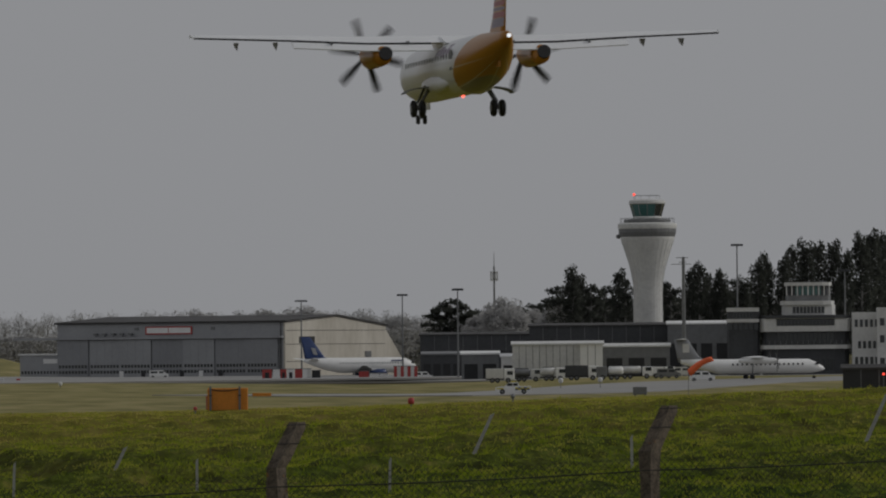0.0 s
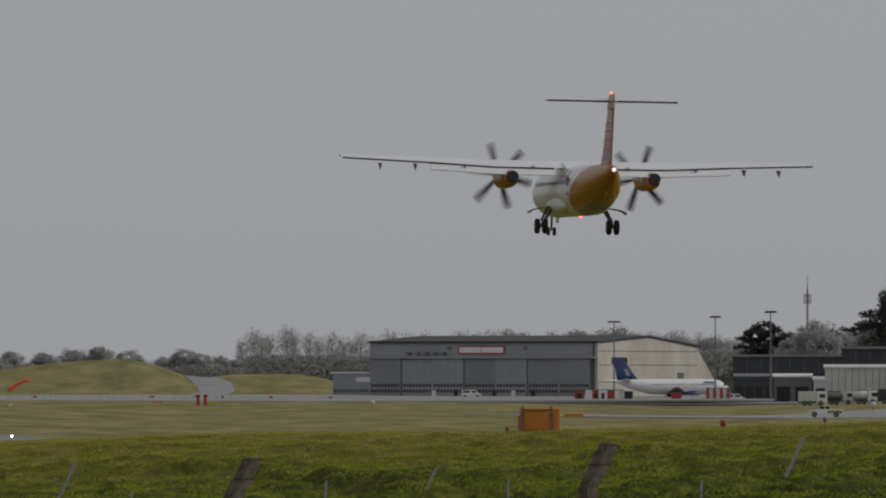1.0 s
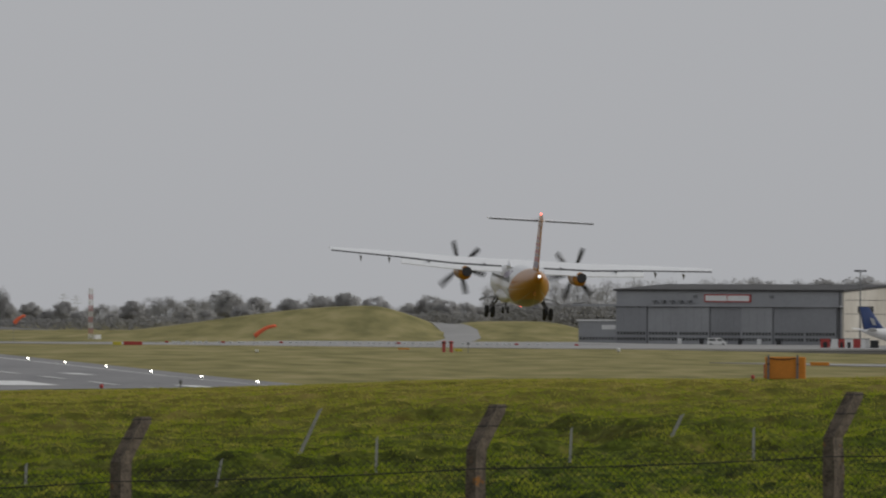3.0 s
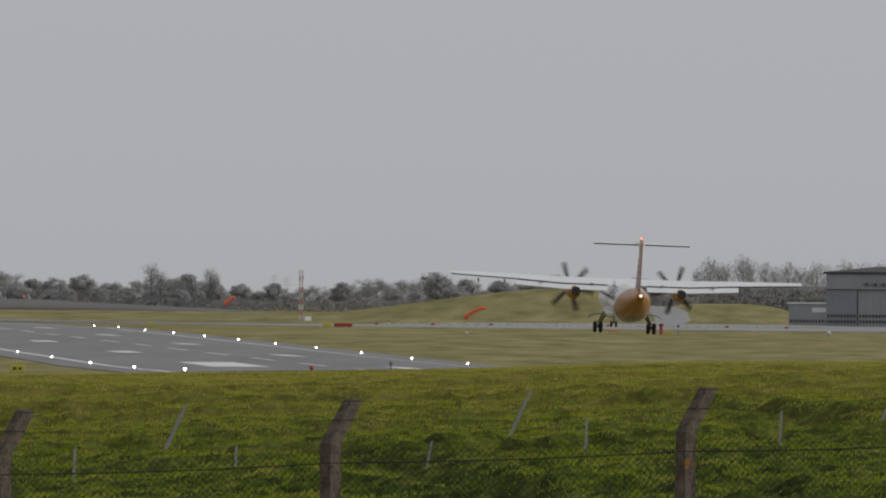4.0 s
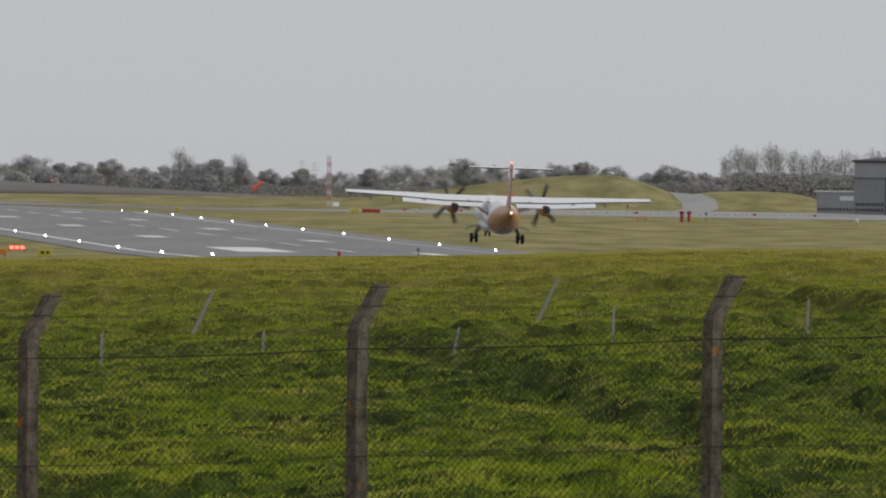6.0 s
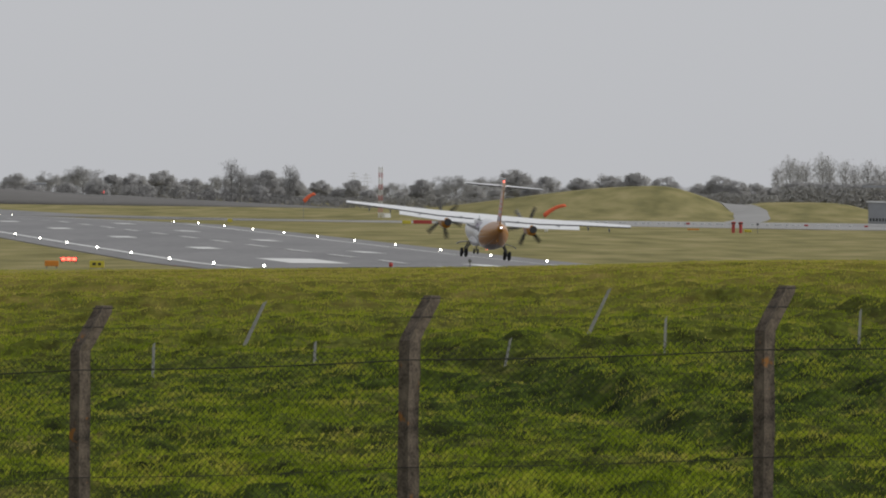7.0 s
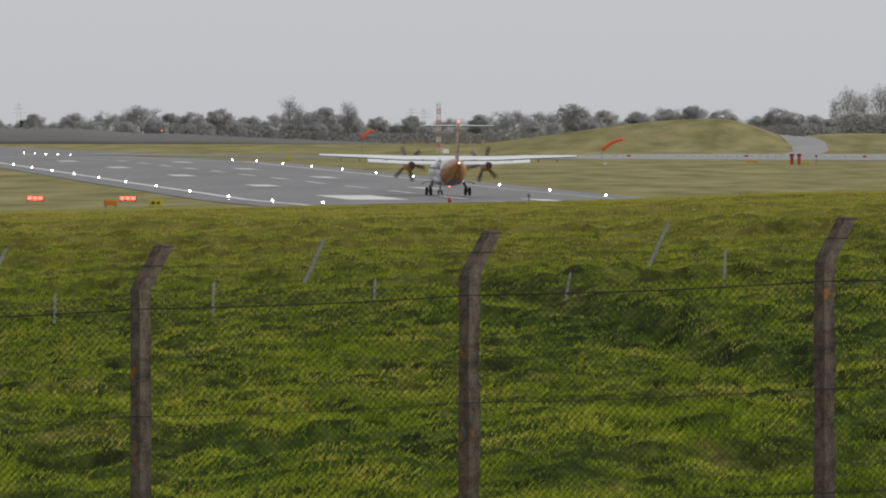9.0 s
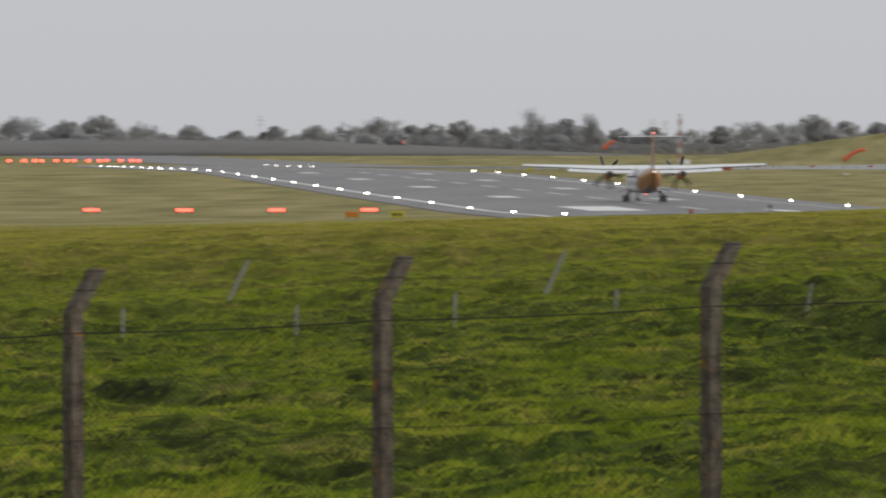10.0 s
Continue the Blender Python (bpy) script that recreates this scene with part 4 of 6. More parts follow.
def build_terminal():
    d = 1800
    t = thing("terminal_building", site(1640, d, 0, 0.3), "old white stepped terminal building with a glazed lookout", "building")
    g = ground_z(*spot(1640, d)) - 0.3
    X = lambda u: (u - 1640) * d / UNIT
    z = lambda v: EYE + v / UNIT * d - g
    storey(t, X(1562), X(1716), 0, 18, 0, z(10), M_DARKGREY, 12, z(-28), z(-8), "ground_storey", label="dark recessed ground storey")
    storey(t, X(1558), X(1720), -0.6, 18, z(10), z(17), M_OFFWHITE, 0, 0, 0, "lower_band", label="white balcony band")
    storey(t, X(1562), X(1716), 0, 18, z(17), z(41), M_DARKGREY, 14, z(19), z(38), "glazed_storey", label="dark glazed storey")
    storey(t, X(1558), X(1720), -0.8, 18, z(41), z(64), M_OFFWHITE, 0, 0, 0, "upper_band", label="white rounded parapet band")
    up = storey(t, X(1562), X(1716), -0.85, 17, z(51), z(63), M_DARKGREY, 16, z(52), z(62), "window_band")
    storey(t, X(1560), X(1718), -1.2, 18, z(64), z(70), M_DARKGREY, 0, 0, 0, "flat_roof")
    storey(t, X(1597), X(1692), 2, 14, z(70), z(88), M_OFFWHITE, 9, z(73), z(85), "lookout_base", label="white lookout storey")
    storey(t, X(1594), X(1690), 1.5, 14, z(88), z(95), M_OFFWHITE, 0, 0, 0, "lookout_balcony")
    storey(t, X(1604), X(1684), 3, 13, z(95), z(105), M_GREY, 0, 0, 0, "lookout_wall")
    storey(t, X(1606), X(1682), 3.2, 13, z(105), z(122), M_DARKGREY, 8, z(106), z(121), "lookout", M_GREENGLASS, label="glazed lookout room")
    storey(t, X(1602), X(1686), 2.6, 13.5, z(122), z(128), M_OFFWHITE, 0, 0, 0, "lookout_roof")
    for k in range(9):
        x = X(1606) + (X(1682) - X(1606)) * k / 8
        part("lookout_mullion", boxed(x - 0.12, x + 0.12, 3.0, 3.25, z(105), z(122)), M_OFFWHITE, t)
    for k in range(16):
        x = X(1565) + (X(1713) - X(1565)) * k / 15
        part("balcony_rail_post", boxed(x - 0.04, x + 0.04, -0.75, -0.65, z(17), z(25)), M_GREY, t)
    # wings
    w1 = storey(t, X(1500), X(1557), 1, 14, 0, z(84), M_DARKGREY, 6, z(66), z(76), "side_wing", label="grey side wing")
    part("wing_band", boxed(X(1499), X(1557), 0.7, 1.0, z(77), z(84)), M_OFFWHITE, w1)
    part("wing_band", boxed(X(1499), X(1557), 0.7, 1.0, z(58), z(64)), M_OFFWHITE, w1)
    for k in range(6):
        a = X(1503) + k * 1.02
        part("pane", boxed(a, a + 0.75, 0.9, 0.99, z(44), z(56)), M_GLASS, w1)
    w2 = part("white_wing", boxed(X(1721), X(1800), 0, 16, 0, z(74)), M_OFFWHITE, t, "white two-storey wing")
    part("white_block", boxed(X(1765), X(1830), -4, 12, 0, z(82)), M_OFFWHITE, t)
    for vv in (48, 10, -18):
        for k in range(6):
            a = X(1726) + k * 1.0 + (0.6 if vv == 10 else 0)
            part("pane", boxed(a, a + 0.6, -0.08, -0.01, z(vv), z(vv + 13)), M_GLASS, w2)
    for k in range(4):
        for vv in (-20, 20, 50):
            part("pane", boxed(X(1770) + k * 1.7, X(1770) + k * 1.7 + 0.9, -4.08, -4.01, z(vv), z(vv + 13)), M_GLASS, t)


build_terminal()


# ---- sheds and stores along the apron ----
def shed(name, b0, b1, v1, d, deep, wall, roof, label, doors=0, seams=0, v0=None):
    g = ground_z(*spot((b0 + b1) / 2, d)) - 0.3
    w = (b1 - b0) * d / UNIT
    ob = thing(name, site((b0 + b1) / 2, d, 0, 0.3), label, "building")
    H = EYE + v1 / UNIT * d - g
    part("wall", boxed(-w / 2, w / 2, 0, deep, 0, H - 0.3), wall, ob)
    bm = bmesh.new()
    ring_loft(bm, [[(x, y, zz) for y, zz in ((-0.3, H - 0.3), (-0.3, H), (deep / 2, H + 0.5), (deep + 0.3, H), (deep + 0.3, H - 0.3))] for x in (-w / 2 - 0.3, w / 2 + 0.3)])
    part("roof", bm, roof, ob)
    for k in range(seams):
        x = -w / 2 + w * (k + 1) / (seams + 1)
        part("panel_seam", boxed(x - 0.05, x + 0.05, -0.05, -0.002, 0.3, H - 0.35), M_GREY, ob)
    for k in range(doors):
        x = -w / 2 + w * (k + 0.5) / doors
        part("opening", boxed(x - w / doors * 0.36, x + w / doors * 0.36, -0.07, -0.003, 0.1, H * 0.62), M_DARK, ob)
    return ob


shed("cargo_shed", 957, 1185, 42, 2010, 30, M_DARKGREY, M_ROOF, "long dark grey cargo shed with a flat roof", 5, 8)
shed("long_shed", 1150, 1420, 56, 1840, 22, M_DARKGREY, M_ROOF, "long dark shed below the control tower", 0, 10)
shed("white_store", 1120, 1240, 24, 1785, 12, M_OFFWHITE, M_OFFWHITE, "pale corrugated store on the apron", 0, 9)
shed("white_store", 1240, 1280, 24, 1778, 11, M_WHITE, M_OFFWHITE, "white store with a bright end wall", 0, 2)
shed("grey_store", 1281, 1398, 19, 1800, 11, M_GREY, M_OFFWHITE, "weathered grey store beside the white one", 3, 4)
shed("link_block", 1395, 1505, 58, 1830, 14, M_GREY, M_WHITE, "low grey block with a curved white roof edge", 4, 0)
shed("open_shed", 1030, 1096, 8, 1860, 10, M_GREY, M_WHITE, "open-fronted shed with a white fascia", 2, 0)
shed("low_office", 960, 1030, 8, 1985, 10, M_DARKGREY, M_GREY, "low dark office range", 4, 0)
shed("small_hut", 1100, 1128, 3, 1840, 5, M_OFFWHITE, M_WHITE, "small white hut beside the shed", 1, 0)


def ramp_road():
    """Pale service road that climbs the bank behind the perimeter road."""
    pts = [(20, 2120, 30), (28, 2200, 30), (45, 2280, 34), (40, 2360, 26), (10, 2440, 20)]
    strip("service_road", [spot(b, d) for b, d, w in pts], 9, M_APRON, "pale service road climbing a grassy bank", 0.15, "road")


ramp_road()
shed("dark_cabin", 1704, 1800, -24, 1230, 4, M_DARK, M_ROOF, "dark equipment cabin on the grass", 0, 2)


for b, w, v in ((-1652, 22, 24), (-1217, 20, 25), (-1164, 24, 20), (-1098, 14, 24)):
    shed("far_house", b - w / 2, b + w / 2, v + 1, 2915, 6, M_WHITE, M_GREY, "small white house among the far trees", 0, 0)


# ---- red and white cabins before the hangar ----
def cabin(b0, b1, v0, v1, d, colours, label, window=True):
    g = ground_z(*spot((b0 + b1) / 2, d)) - 0.1
    w = (b1 - b0) * d / UNIT
    h = EYE + v1 / UNIT * d - g
    ob = thing("portable_cabin", site((b0 + b1) / 2, d, 0, 0.1), label, "cabin", "portable cabins")
    n = len(colours)
    for k, c in enumerate(colours):
        part("panel", boxed(-w / 2 + w * k / n, -w / 2 + w * (k + 1) / n, 0, 2.6, 0, h), c, ob)
    if window:
        part("door_opening", boxed(-w * 0.22, w * 0.22, -0.05, -0.003, h * 0.3, h * 0.75), M_DARK, ob)
    part("roof", boxed(-w / 2 - 0.1, w / 2 + 0.1, -0.1, 2.7, h, h + 0.12), M_GREY, ob)


for b0, b1, cs, win in ((677, 694, [M_RED], True), (696, 708, [M_WHITE], False), (709, 720, [M_RED], True), (721, 734, [M_WHITE], True), (735, 748, [M_RED], False), (749, 764, [M_WHITE, M_OFFWHITE], False), (765, 780, [M_DARK], False)):
    cabin(b0, b1, -39, -17 if cs[0] is not M_DARK else -20, 1935, cs, "red portable cabin on the apron" if cs[0] is M_RED else "white portable cabin on the apron" if cs[0] is M_WHITE else "dark portable cabin on the apron", win)
for k in range(7):
    cabin(910 + k * 6, 915.6 + k * 6, -39, -14, 1940, [M_RED if k % 2 == 0 else M_OFFWHITE], "narrow red and white striped barrier stack", False)
for b0, b1, m in ((848, 866, M_RED), (867, 884, M_WHITE), (885, 900, M_WHITE)):
    cabin(b0, b1, -39, -26 if m is M_WHITE else -22, 1945, [m], "low barrier cabin on the apron", False)


# ---- parked airliners ----
def parked_jet():
    ob = thing("jet_airliner", site(850, 2090, -66, 0.0) @ Matrix.Scale(0.88, 4), "white parked jet airliner with a navy blue tail", "airplane")
    # nose towards +y
    st = [(16.4, 3.1, 0.05, 0.05), (16.0, 3.15, 0.55, 0.5), (15.0, 3.35, 1.2, 1.15), (13.4, 3.6, 1.75, 1.8), (11.5, 3.7, 1.88, 2.0), (-6.0, 3.7, 1.88, 2.0), (-10.0, 4.1, 1.5, 1.6), (-13.5, 4.6, 0.85, 0.95), (-16.2, 5.0, 0.2, 0.3)]
    bm = bmesh.new()
    ring_loft(bm, [[(hw * math.cos(2 * math.pi * i / 24), y, cz + hh * math.sin(2 * math.pi * i / 24)) for i in range(24)] for y, cz, hw, hh in st])
    fus = part("fuselage", bm, M_WHITE, ob, "white fuselage", smooth=True)
    for side in (-1, 1):
        bm = bmesh.new()
        ring_loft(bm, [foil(c, t, (side * x, y, z)) for x, c, t, y, z in ((1.2, 6.0, 0.5, 4.2, 2.3), (6.0, 3.6, 0.28, 0.6, 2.7), (14.3, 1.4, 0.1, -4.4, 3.5))])
        part("wing", bm, M_GREY, ob, "grey swept wing")
        bm = bmesh.new()
        ring_loft(bm, [[(side * 4.9 + r * math.cos(2 * math.pi * i / 16), y, 1.75 + r * math.sin(2 * math.pi * i / 16)) for i in range(16)] for y, r in ((5.2, 0.75), (4.9, 0.95), (3.0, 1.0), (0.8, 0.6))])
        eng = part("engine", bm, M_BLUE, ob, "navy engine cowling", smooth=True)
        part("intake", tubed((side * 4.9, 5.15, 1.75), (side * 4.9, 5.22, 1.75), 0.68, None, 16), M_DARK, eng)
        part("pylon", boxed(side * 4.9 - 0.12, side * 4.9 + 0.12, 0.5, 4.0, 2.4, 2.9), M_WHITE, ob)
        bm = bmesh.new()
        ring_loft(bm, [foil(c, t, (side * x, y, z)) for x, c, t, y, z in ((0.5, 3.2, 0.25, -11.8, 5.0), (6.3, 1.3, 0.1, -15.2, 5.6))])
        part("tailplane", bm, M_WHITE, ob)
        for w in (-0.3, 0.3):
            part("main_wheel", tubed((side * 2.6 + w - 0.15, -0.8, 0.55), (side * 2.6 + w + 0.15, -0.8, 0.55), 0.55, None, 14), M_RUBBER, ob)
        part("main_leg", tubed((side * 2.6, -0.8, 0.5), (side * 2.4, -0.8, 2.4), 0.14, None, 8), M_GREY, ob)
        for k in range(24):
            part("cabin_window", boxed(side * 1.84, side * 1.89, 10.8 - k * 0.75, 11.05 - k * 0.75, 4.1, 4.45), M_GREY, fus)
        part("name_bar", boxed(side * 1.80, side * 1.87, 8.2, 11.8, 4.75, 5.05), M_BLUE, fus)
        part("cockpit_window", boxed(side * 1.0 - 0.35, side * 1.0 + 0.35, 14.3, 15.0, 4.1, 4.5), M_DARK, fus)
    bm = bmesh.new()
    ring_loft(bm, [foil(c, t, (0, y, z), True) for z, y, c, t in ((5.0, -7.5, 8.0, 0.12), (5.9, -10.0, 5.9, 0.28), (11.2, -14.3, 2.6, 0.16))])
    fin = part("tail_fin", bm, M_BLUE, ob, "navy blue tail fin with a pale emblem", smooth=True)
    for side in (-1, 1):
        bm = bmesh.new()
        ring_loft(bm, [[(side * 0.30, y, z), (side * 0.33, y, z), (side * 0.33, y - 1.2, z + 0.2), (side * 0.30, y - 1.2, z + 0.2)] for y, z in ((-12.2, 6.4), (-12.9, 8.2))])
        part("emblem", bm, M_CLAD_LIGHT, fin)
    for w in (-0.2, 0.2):
        part("nose_wheel", tubed((w - 0.1, 13.0, 0.35), (w + 0.1, 13.0, 0.35), 0.35, None, 12), M_RUBBER, ob)
    part("nose_leg", tubed((0, 13.0, 0.35), (0, 13.0, 2.2), 0.1, None, 8), M_GREY, ob)


parked_jet()


def parked_turboprop():
    ob = thing("propeller_airliner", site(1543, 1640, -82, 0.0), "white parked propeller airliner with a dark tail", "airplane")
    st = [(13.4, 1.9, 0.05, 0.05), (13.0, 1.95, 0.45, 0.4), (12.0, 2.15, 0.9, 0.85), (10.4, 2.4, 1.3, 1.3), (-6.0, 2.4, 1.35, 1.35), (-10.0, 2.9, 0.9, 0.9), (-13.0, 3.4, 0.3, 0.35)]
    bm = bmesh.new()
    ring_loft(bm, [[(hw * math.cos(2 * math.pi * i / 22), y, cz + hh * math.sin(2 * math.pi * i / 22)) for i in range(22)] for y, cz, hw, hh in st])
    fus = part("fuselage", bm, M_WHITE, ob, "white fuselage", smooth=True)
    bm = bmesh.new()
    ring_loft(bm, [foil(c, t, (x, y, 4.0)) for x, c, t, y in ((-13, 1.3, 0.1, 1.2), (-4, 2.6, 0.26, 1.7), (4, 2.6, 0.26, 1.7), (13, 1.3, 0.1, 1.2))])
    part("wing", bm, M_WHITE, ob)
    bm = bmesh.new()
    ring_loft(bm, [foil(c, t, (0, y, z), True) for z, y, c, t in ((3.2, -7.0, 6.4, 0.1), (4.2, -9.6, 4.0, 0.2), (7.4, -11.6, 2.6, 0.16))])
    fin = part("tail_fin", bm, M_CLAD, ob, "slate tail fin with a pale sash", smooth=True)
    part("sash", boxed(-0.22, 0.22, -12.6, -11.4, 5.0, 6.6), M_OFFWHITE, fin)
    bm = bmesh.new()
    ring_loft(bm, [foil(c, t, (x, y, 7.4)) for x, c, t, y in ((-4, 1.1, 0.07, -12.4), (0, 2.0, 0.14, -11.8), (4, 1.1, 0.07, -12.4))])
    part("tailplane", bm, M_WHITE, ob)
    for side in (-1, 1):
        ex = side * 4.2
        bm = bmesh.new()
        ring_loft(bm, [[(ex + r * math.cos(2 * math.pi * i / 14), y, 3.4 + r * math.sin(2 * math.pi * i / 14)) for i in range(14)] for y, r in ((4.2, 0.25), (3.6, 0.55), (0, 0.6), (-3.0, 0.25))])
        eng = part("engine_pod", bm, M_WHITE, ob, smooth=True)
        for k in range(6):
            q = Matrix.Translation((ex, 4.1, 3.4)) @ Matrix.Rotation(radians(60 * k + 15), 4, "Y")
            bm = bmesh.new()
            box(bm, -0.14, 0.14, -0.04, 0.04, 0.2, 2.0, q)
            part("blade", bm, M_BLADE, eng)
        for w in (-0.25, 0.25):
            part("main_wheel", tubed((ex + w - 0.12, -0.5, 0.45), (ex + w + 0.12, -0.5, 0.45), 0.45, None, 12), M_RUBBER, ob)
        part("main_leg", tubed((ex, -0.5, 0.45), (ex, -0.3, 3.0), 0.12, None, 8), M_GREY, ob)
        for k in range(16):
            part("cabin_window", boxed(side * 1.31, side * 1.36, 9.0 - k * 0.85, 9.3 - k * 0.85, 2.6, 2.95), M_DARK, fus)
        part("cockpit_window", boxed(side * 0.75 - 0.3, side * 0.75 + 0.3, 11.6, 12.2, 2.7, 3.0), M_DARK, fus)
    for w in (-0.15, 0.15):
        part("nose_wheel", tubed((w - 0.08, 11.4, 0.3), (w + 0.08, 11.4, 0.3), 0.3, None, 12), M_RUBBER, ob)
    part("nose_leg", tubed((0, 11.4, 0.3), (0, 11.4, 1.5), 0.08, None, 8), M_GREY, ob)


parked_turboprop()


# ---- vehicles ----
def wheels(ob, xs, y0, y1, r):
    for x in xs:
        for y in (y0, y1):
            w = part("wheel", tubed((x, y - 0.12, r), (x, y + 0.12, r), r, None, 14), M_RUBBER, ob)
            part("rim", tubed((x, y - 0.13, r), (x, y + 0.13, r), r * 0.55, None, 10), M_GREY, w)


def pickup():
    ob = thing("pickup_truck", site(1121, 1400, 0, -0.14), "white pickup with yellow and blue checks on its flank", "pickup truck")
    bm = bmesh.new()
    prof = [(-2.75, 0.45), (-2.75, 0.95), (-2.5, 1.1), (-1.35, 1.2), (-0.75, 1.75), (0.75, 1.82), (0.95, 1.2), (2.75, 1.2), (2.75, 0.5)]
    ring_loft(bm, [[(x, y, z) for x, z in prof] for y in (0, 1.85)])
    body = part("body", bm, M_WHITE, ob)
    part("side_window", boxed(-0.95, 0.7, -0.015, 0.0, 1.25, 1.68), M_GLASS, body)
    part("window_post", boxed(-0.12, -0.02, -0.02, -0.012, 1.25, 1.68), M_WHITE, body)
    part("windscreen", boxed(-1.2, -1.0, 0.15, 1.7, 1.3, 1.5), M_GLASS, body)
    for k in range(5):
        for j in range(2):
            part("check", boxed(0.3 + k * 0.45, 0.75 + k * 0.45, -0.02, -0.002, 0.6 + j * 0.22, 0.82 + j * 0.22), M_YELLOW if (k + j) % 2 else M_BLUE, body)
    part("bonnet_panel", boxed(-2.6, -1.5, -0.02, -0.002, 0.75, 0.95), M_YELLOW, body)
    part("light_bar", boxed(-0.3, 0.3, 0.3, 1.5, 1.83, 1.95), M_YELLOW, ob, "amber light bar")
    part("headlight", boxed(-2.77, -2.7, 0.05, 0.4, 0.8, 1.0), M_WHITE, ob)
    part("tail_lamp", boxed(2.7, 2.78, 0.05, 0.3, 0.85, 1.1), M_RED, ob)
    wheels(ob, (-1.7, 1.65), 0.05, 1.8, 0.4)


pickup()


def lorry(b, d, length, height, body_m, cab_m, label, kind="box", flip=1):
    ob = thing("lorry", site(b, d, 0 if flip > 0 else 180, 0.0), label, "lorry", "lorries on the apron")
    L = length / 2
    if kind == "tank":
        bm = bmesh.new()
        r = height * 0.33
        ring_loft(bm, [[(x, 1.2 + rr * math.cos(2 * math.pi * i / 16), 0.9 + r + rr * math.sin(2 * math.pi * i / 16)) for i in range(16)] for x, rr in ((-L, r * 0.7), (-L + 0.3, r), (L - 2.5, r), (L - 2.2, r * 0.7))])
        part("tank", bm, body_m, ob, smooth=True)
        part("walkway", boxed(-L + 0.4, L - 2.6, 0.9, 1.5, 0.9 + 2 * r, 1.0 + 2 * r), M_GREY, ob)
    else:
        part("body", bevel(boxed(-L, L - 2.1, 0, 2.4, 0.8, height), 0.05), body_m, ob)
    part("chassis", boxed(-L, L - 0.2, 0.3, 2.1, 0.55, 0.85), M_DARK, ob)
    cab = part("cab", bevel(boxed(L - 2.0, L, 0.1, 2.3, 0.5, min(height, 2.7)), 0.12), cab_m, ob)
    part("cab_window", boxed(L - 1.4, L - 0.3, 0.07, 0.1, 1.5, 2.2), M_GLASS, cab)
    part("windscreen", boxed(L - 0.01, L + 0.02, 0.3, 2.1, 1.5, 2.3), M_GLASS, cab)
    wheels(ob, (-L + 1.2, -L + 2.2, L - 1.2), 0.1, 2.3, 0.48)


lorry(1098, 1700, 5.4, 2.7, M_OFFWHITE, M_WHITE, "white box lorry parked on the apron")
lorry(1146, 1705, 5.6, 2.4, M_GREY, M_OFFWHITE, "grey tanker lorry parked on the apron", "tank")
lorry(1192, 1700, 5.0, 2.5, M_OFFWHITE, M_WHITE, "white tanker lorry parked on the apron", "tank")
lorry(1243, 1690, 6.4, 2.8, M_DARKGREY, M_WHITE, "dark box lorry with a white cab")
lorry(1292, 1680, 5.0, 2.5, M_WHITE, M_GREY, "white tanker lorry beside the store", "tank", -1)
lorry(1338, 1700, 6.5, 2.3, M_OFFWHITE, M_WHITE, "pale tanker lorry beside the store", "tank")
lorry(1385, 1710, 4.8, 2.2, M_WHITE, M_WHITE, "white flat-sided van lorry on the apron")


def van(b, d, m, label):
    ob = thing("van", site(b, d, 0, 0.0), label, "van", "vans")
    bm = bmesh.new()
    ring_loft(bm, [[(x, y, z) for x, z in ((-2.2, 0.35), (-2.2, 1.85), (1.0, 1.9), (1.7, 1.15), (2.3, 1.0), (2.3, 0.35))] for y in (0, 1.8)])
    body = part("body", bm, m, ob)
    part("side_window", boxed(0.1, 1.15, -0.015, 0.0, 1.2, 1.65), M_GLASS, body)
    part("side_window", boxed(-1.9, -0.3, -0.015, 0.0, 1.2, 1.65), M_GLASS, body)
    wheels(ob, (-1.4, 1.5), 0.05, 1.75, 0.34)


van(494, 2100, M_WHITE, "small white van parked before the hangar")
van(1396, 1700, M_GREY, "dark estate van parked by the stores")
van(1455, 1600, M_WHITE, "white van parked on the taxiway edge")
van(960, 1950, M_WHITE, "white service van under the jet's nose")
van(1420, 1760, M_OFFWHITE, "pale van parked by the stores")


# ---- equipment on the grass ----
def orange_box():
    ob = thing("equipment_box", site(615.5, 596, 0, 0.12), "orange covered equipment box strapped to steel posts", "equipment box")
    part("cover", bevel(boxed(-1.33, 1.33, 0, 1.3, 0.25, 1.72), 0.04), M_ORANGE, ob)
    for x in (-1.2, 0.72):
        p = part("steel_post", boxed(x, x + 0.13, -0.16, -0.03, 0, 1.85), M_GREY, ob, "grey steel post")
        part("clamp", boxed(x - 0.04, x + 0.17, -0.18, -0.02, 1.2, 1.27), M_DARK, p)
    bm = bmesh.new()
    for k in range(8):
        a, b = -1.2 + k * 0.24, -1.2 + (k + 1) * 0.24
        sag = lambda x: 1.66 - 0.12 * math.sin(math.pi * (x + 1.2) / 1.92)
        tube(bm, (a, -0.05, sag(a)), (b, -0.05, sag(b)), 0.03, None, 5)
    part("cable", bm, M_RUBBER, ob)
    part("red_end_panel", boxed(-1.42, -1.34, 0.1, 1.1, 0.3, 1.2), M_RED, ob)


orange_box()


def low_box(b, d, w, h, m, label, name="marker_box"):
    ob = thing(name, site(b, d, 0, 0.05), label, "marker")
    part("case", bevel(boxed(-w / 2, w / 2, 0, w * 0.5, 0.25, h), 0.03), m, ob)
    for x in (-w * 0.35, w * 0.35):
        part("leg", boxed(x - 0.05, x + 0.05, 0.1, 0.2, 0, 0.27), M_GREY, ob)
    return ob


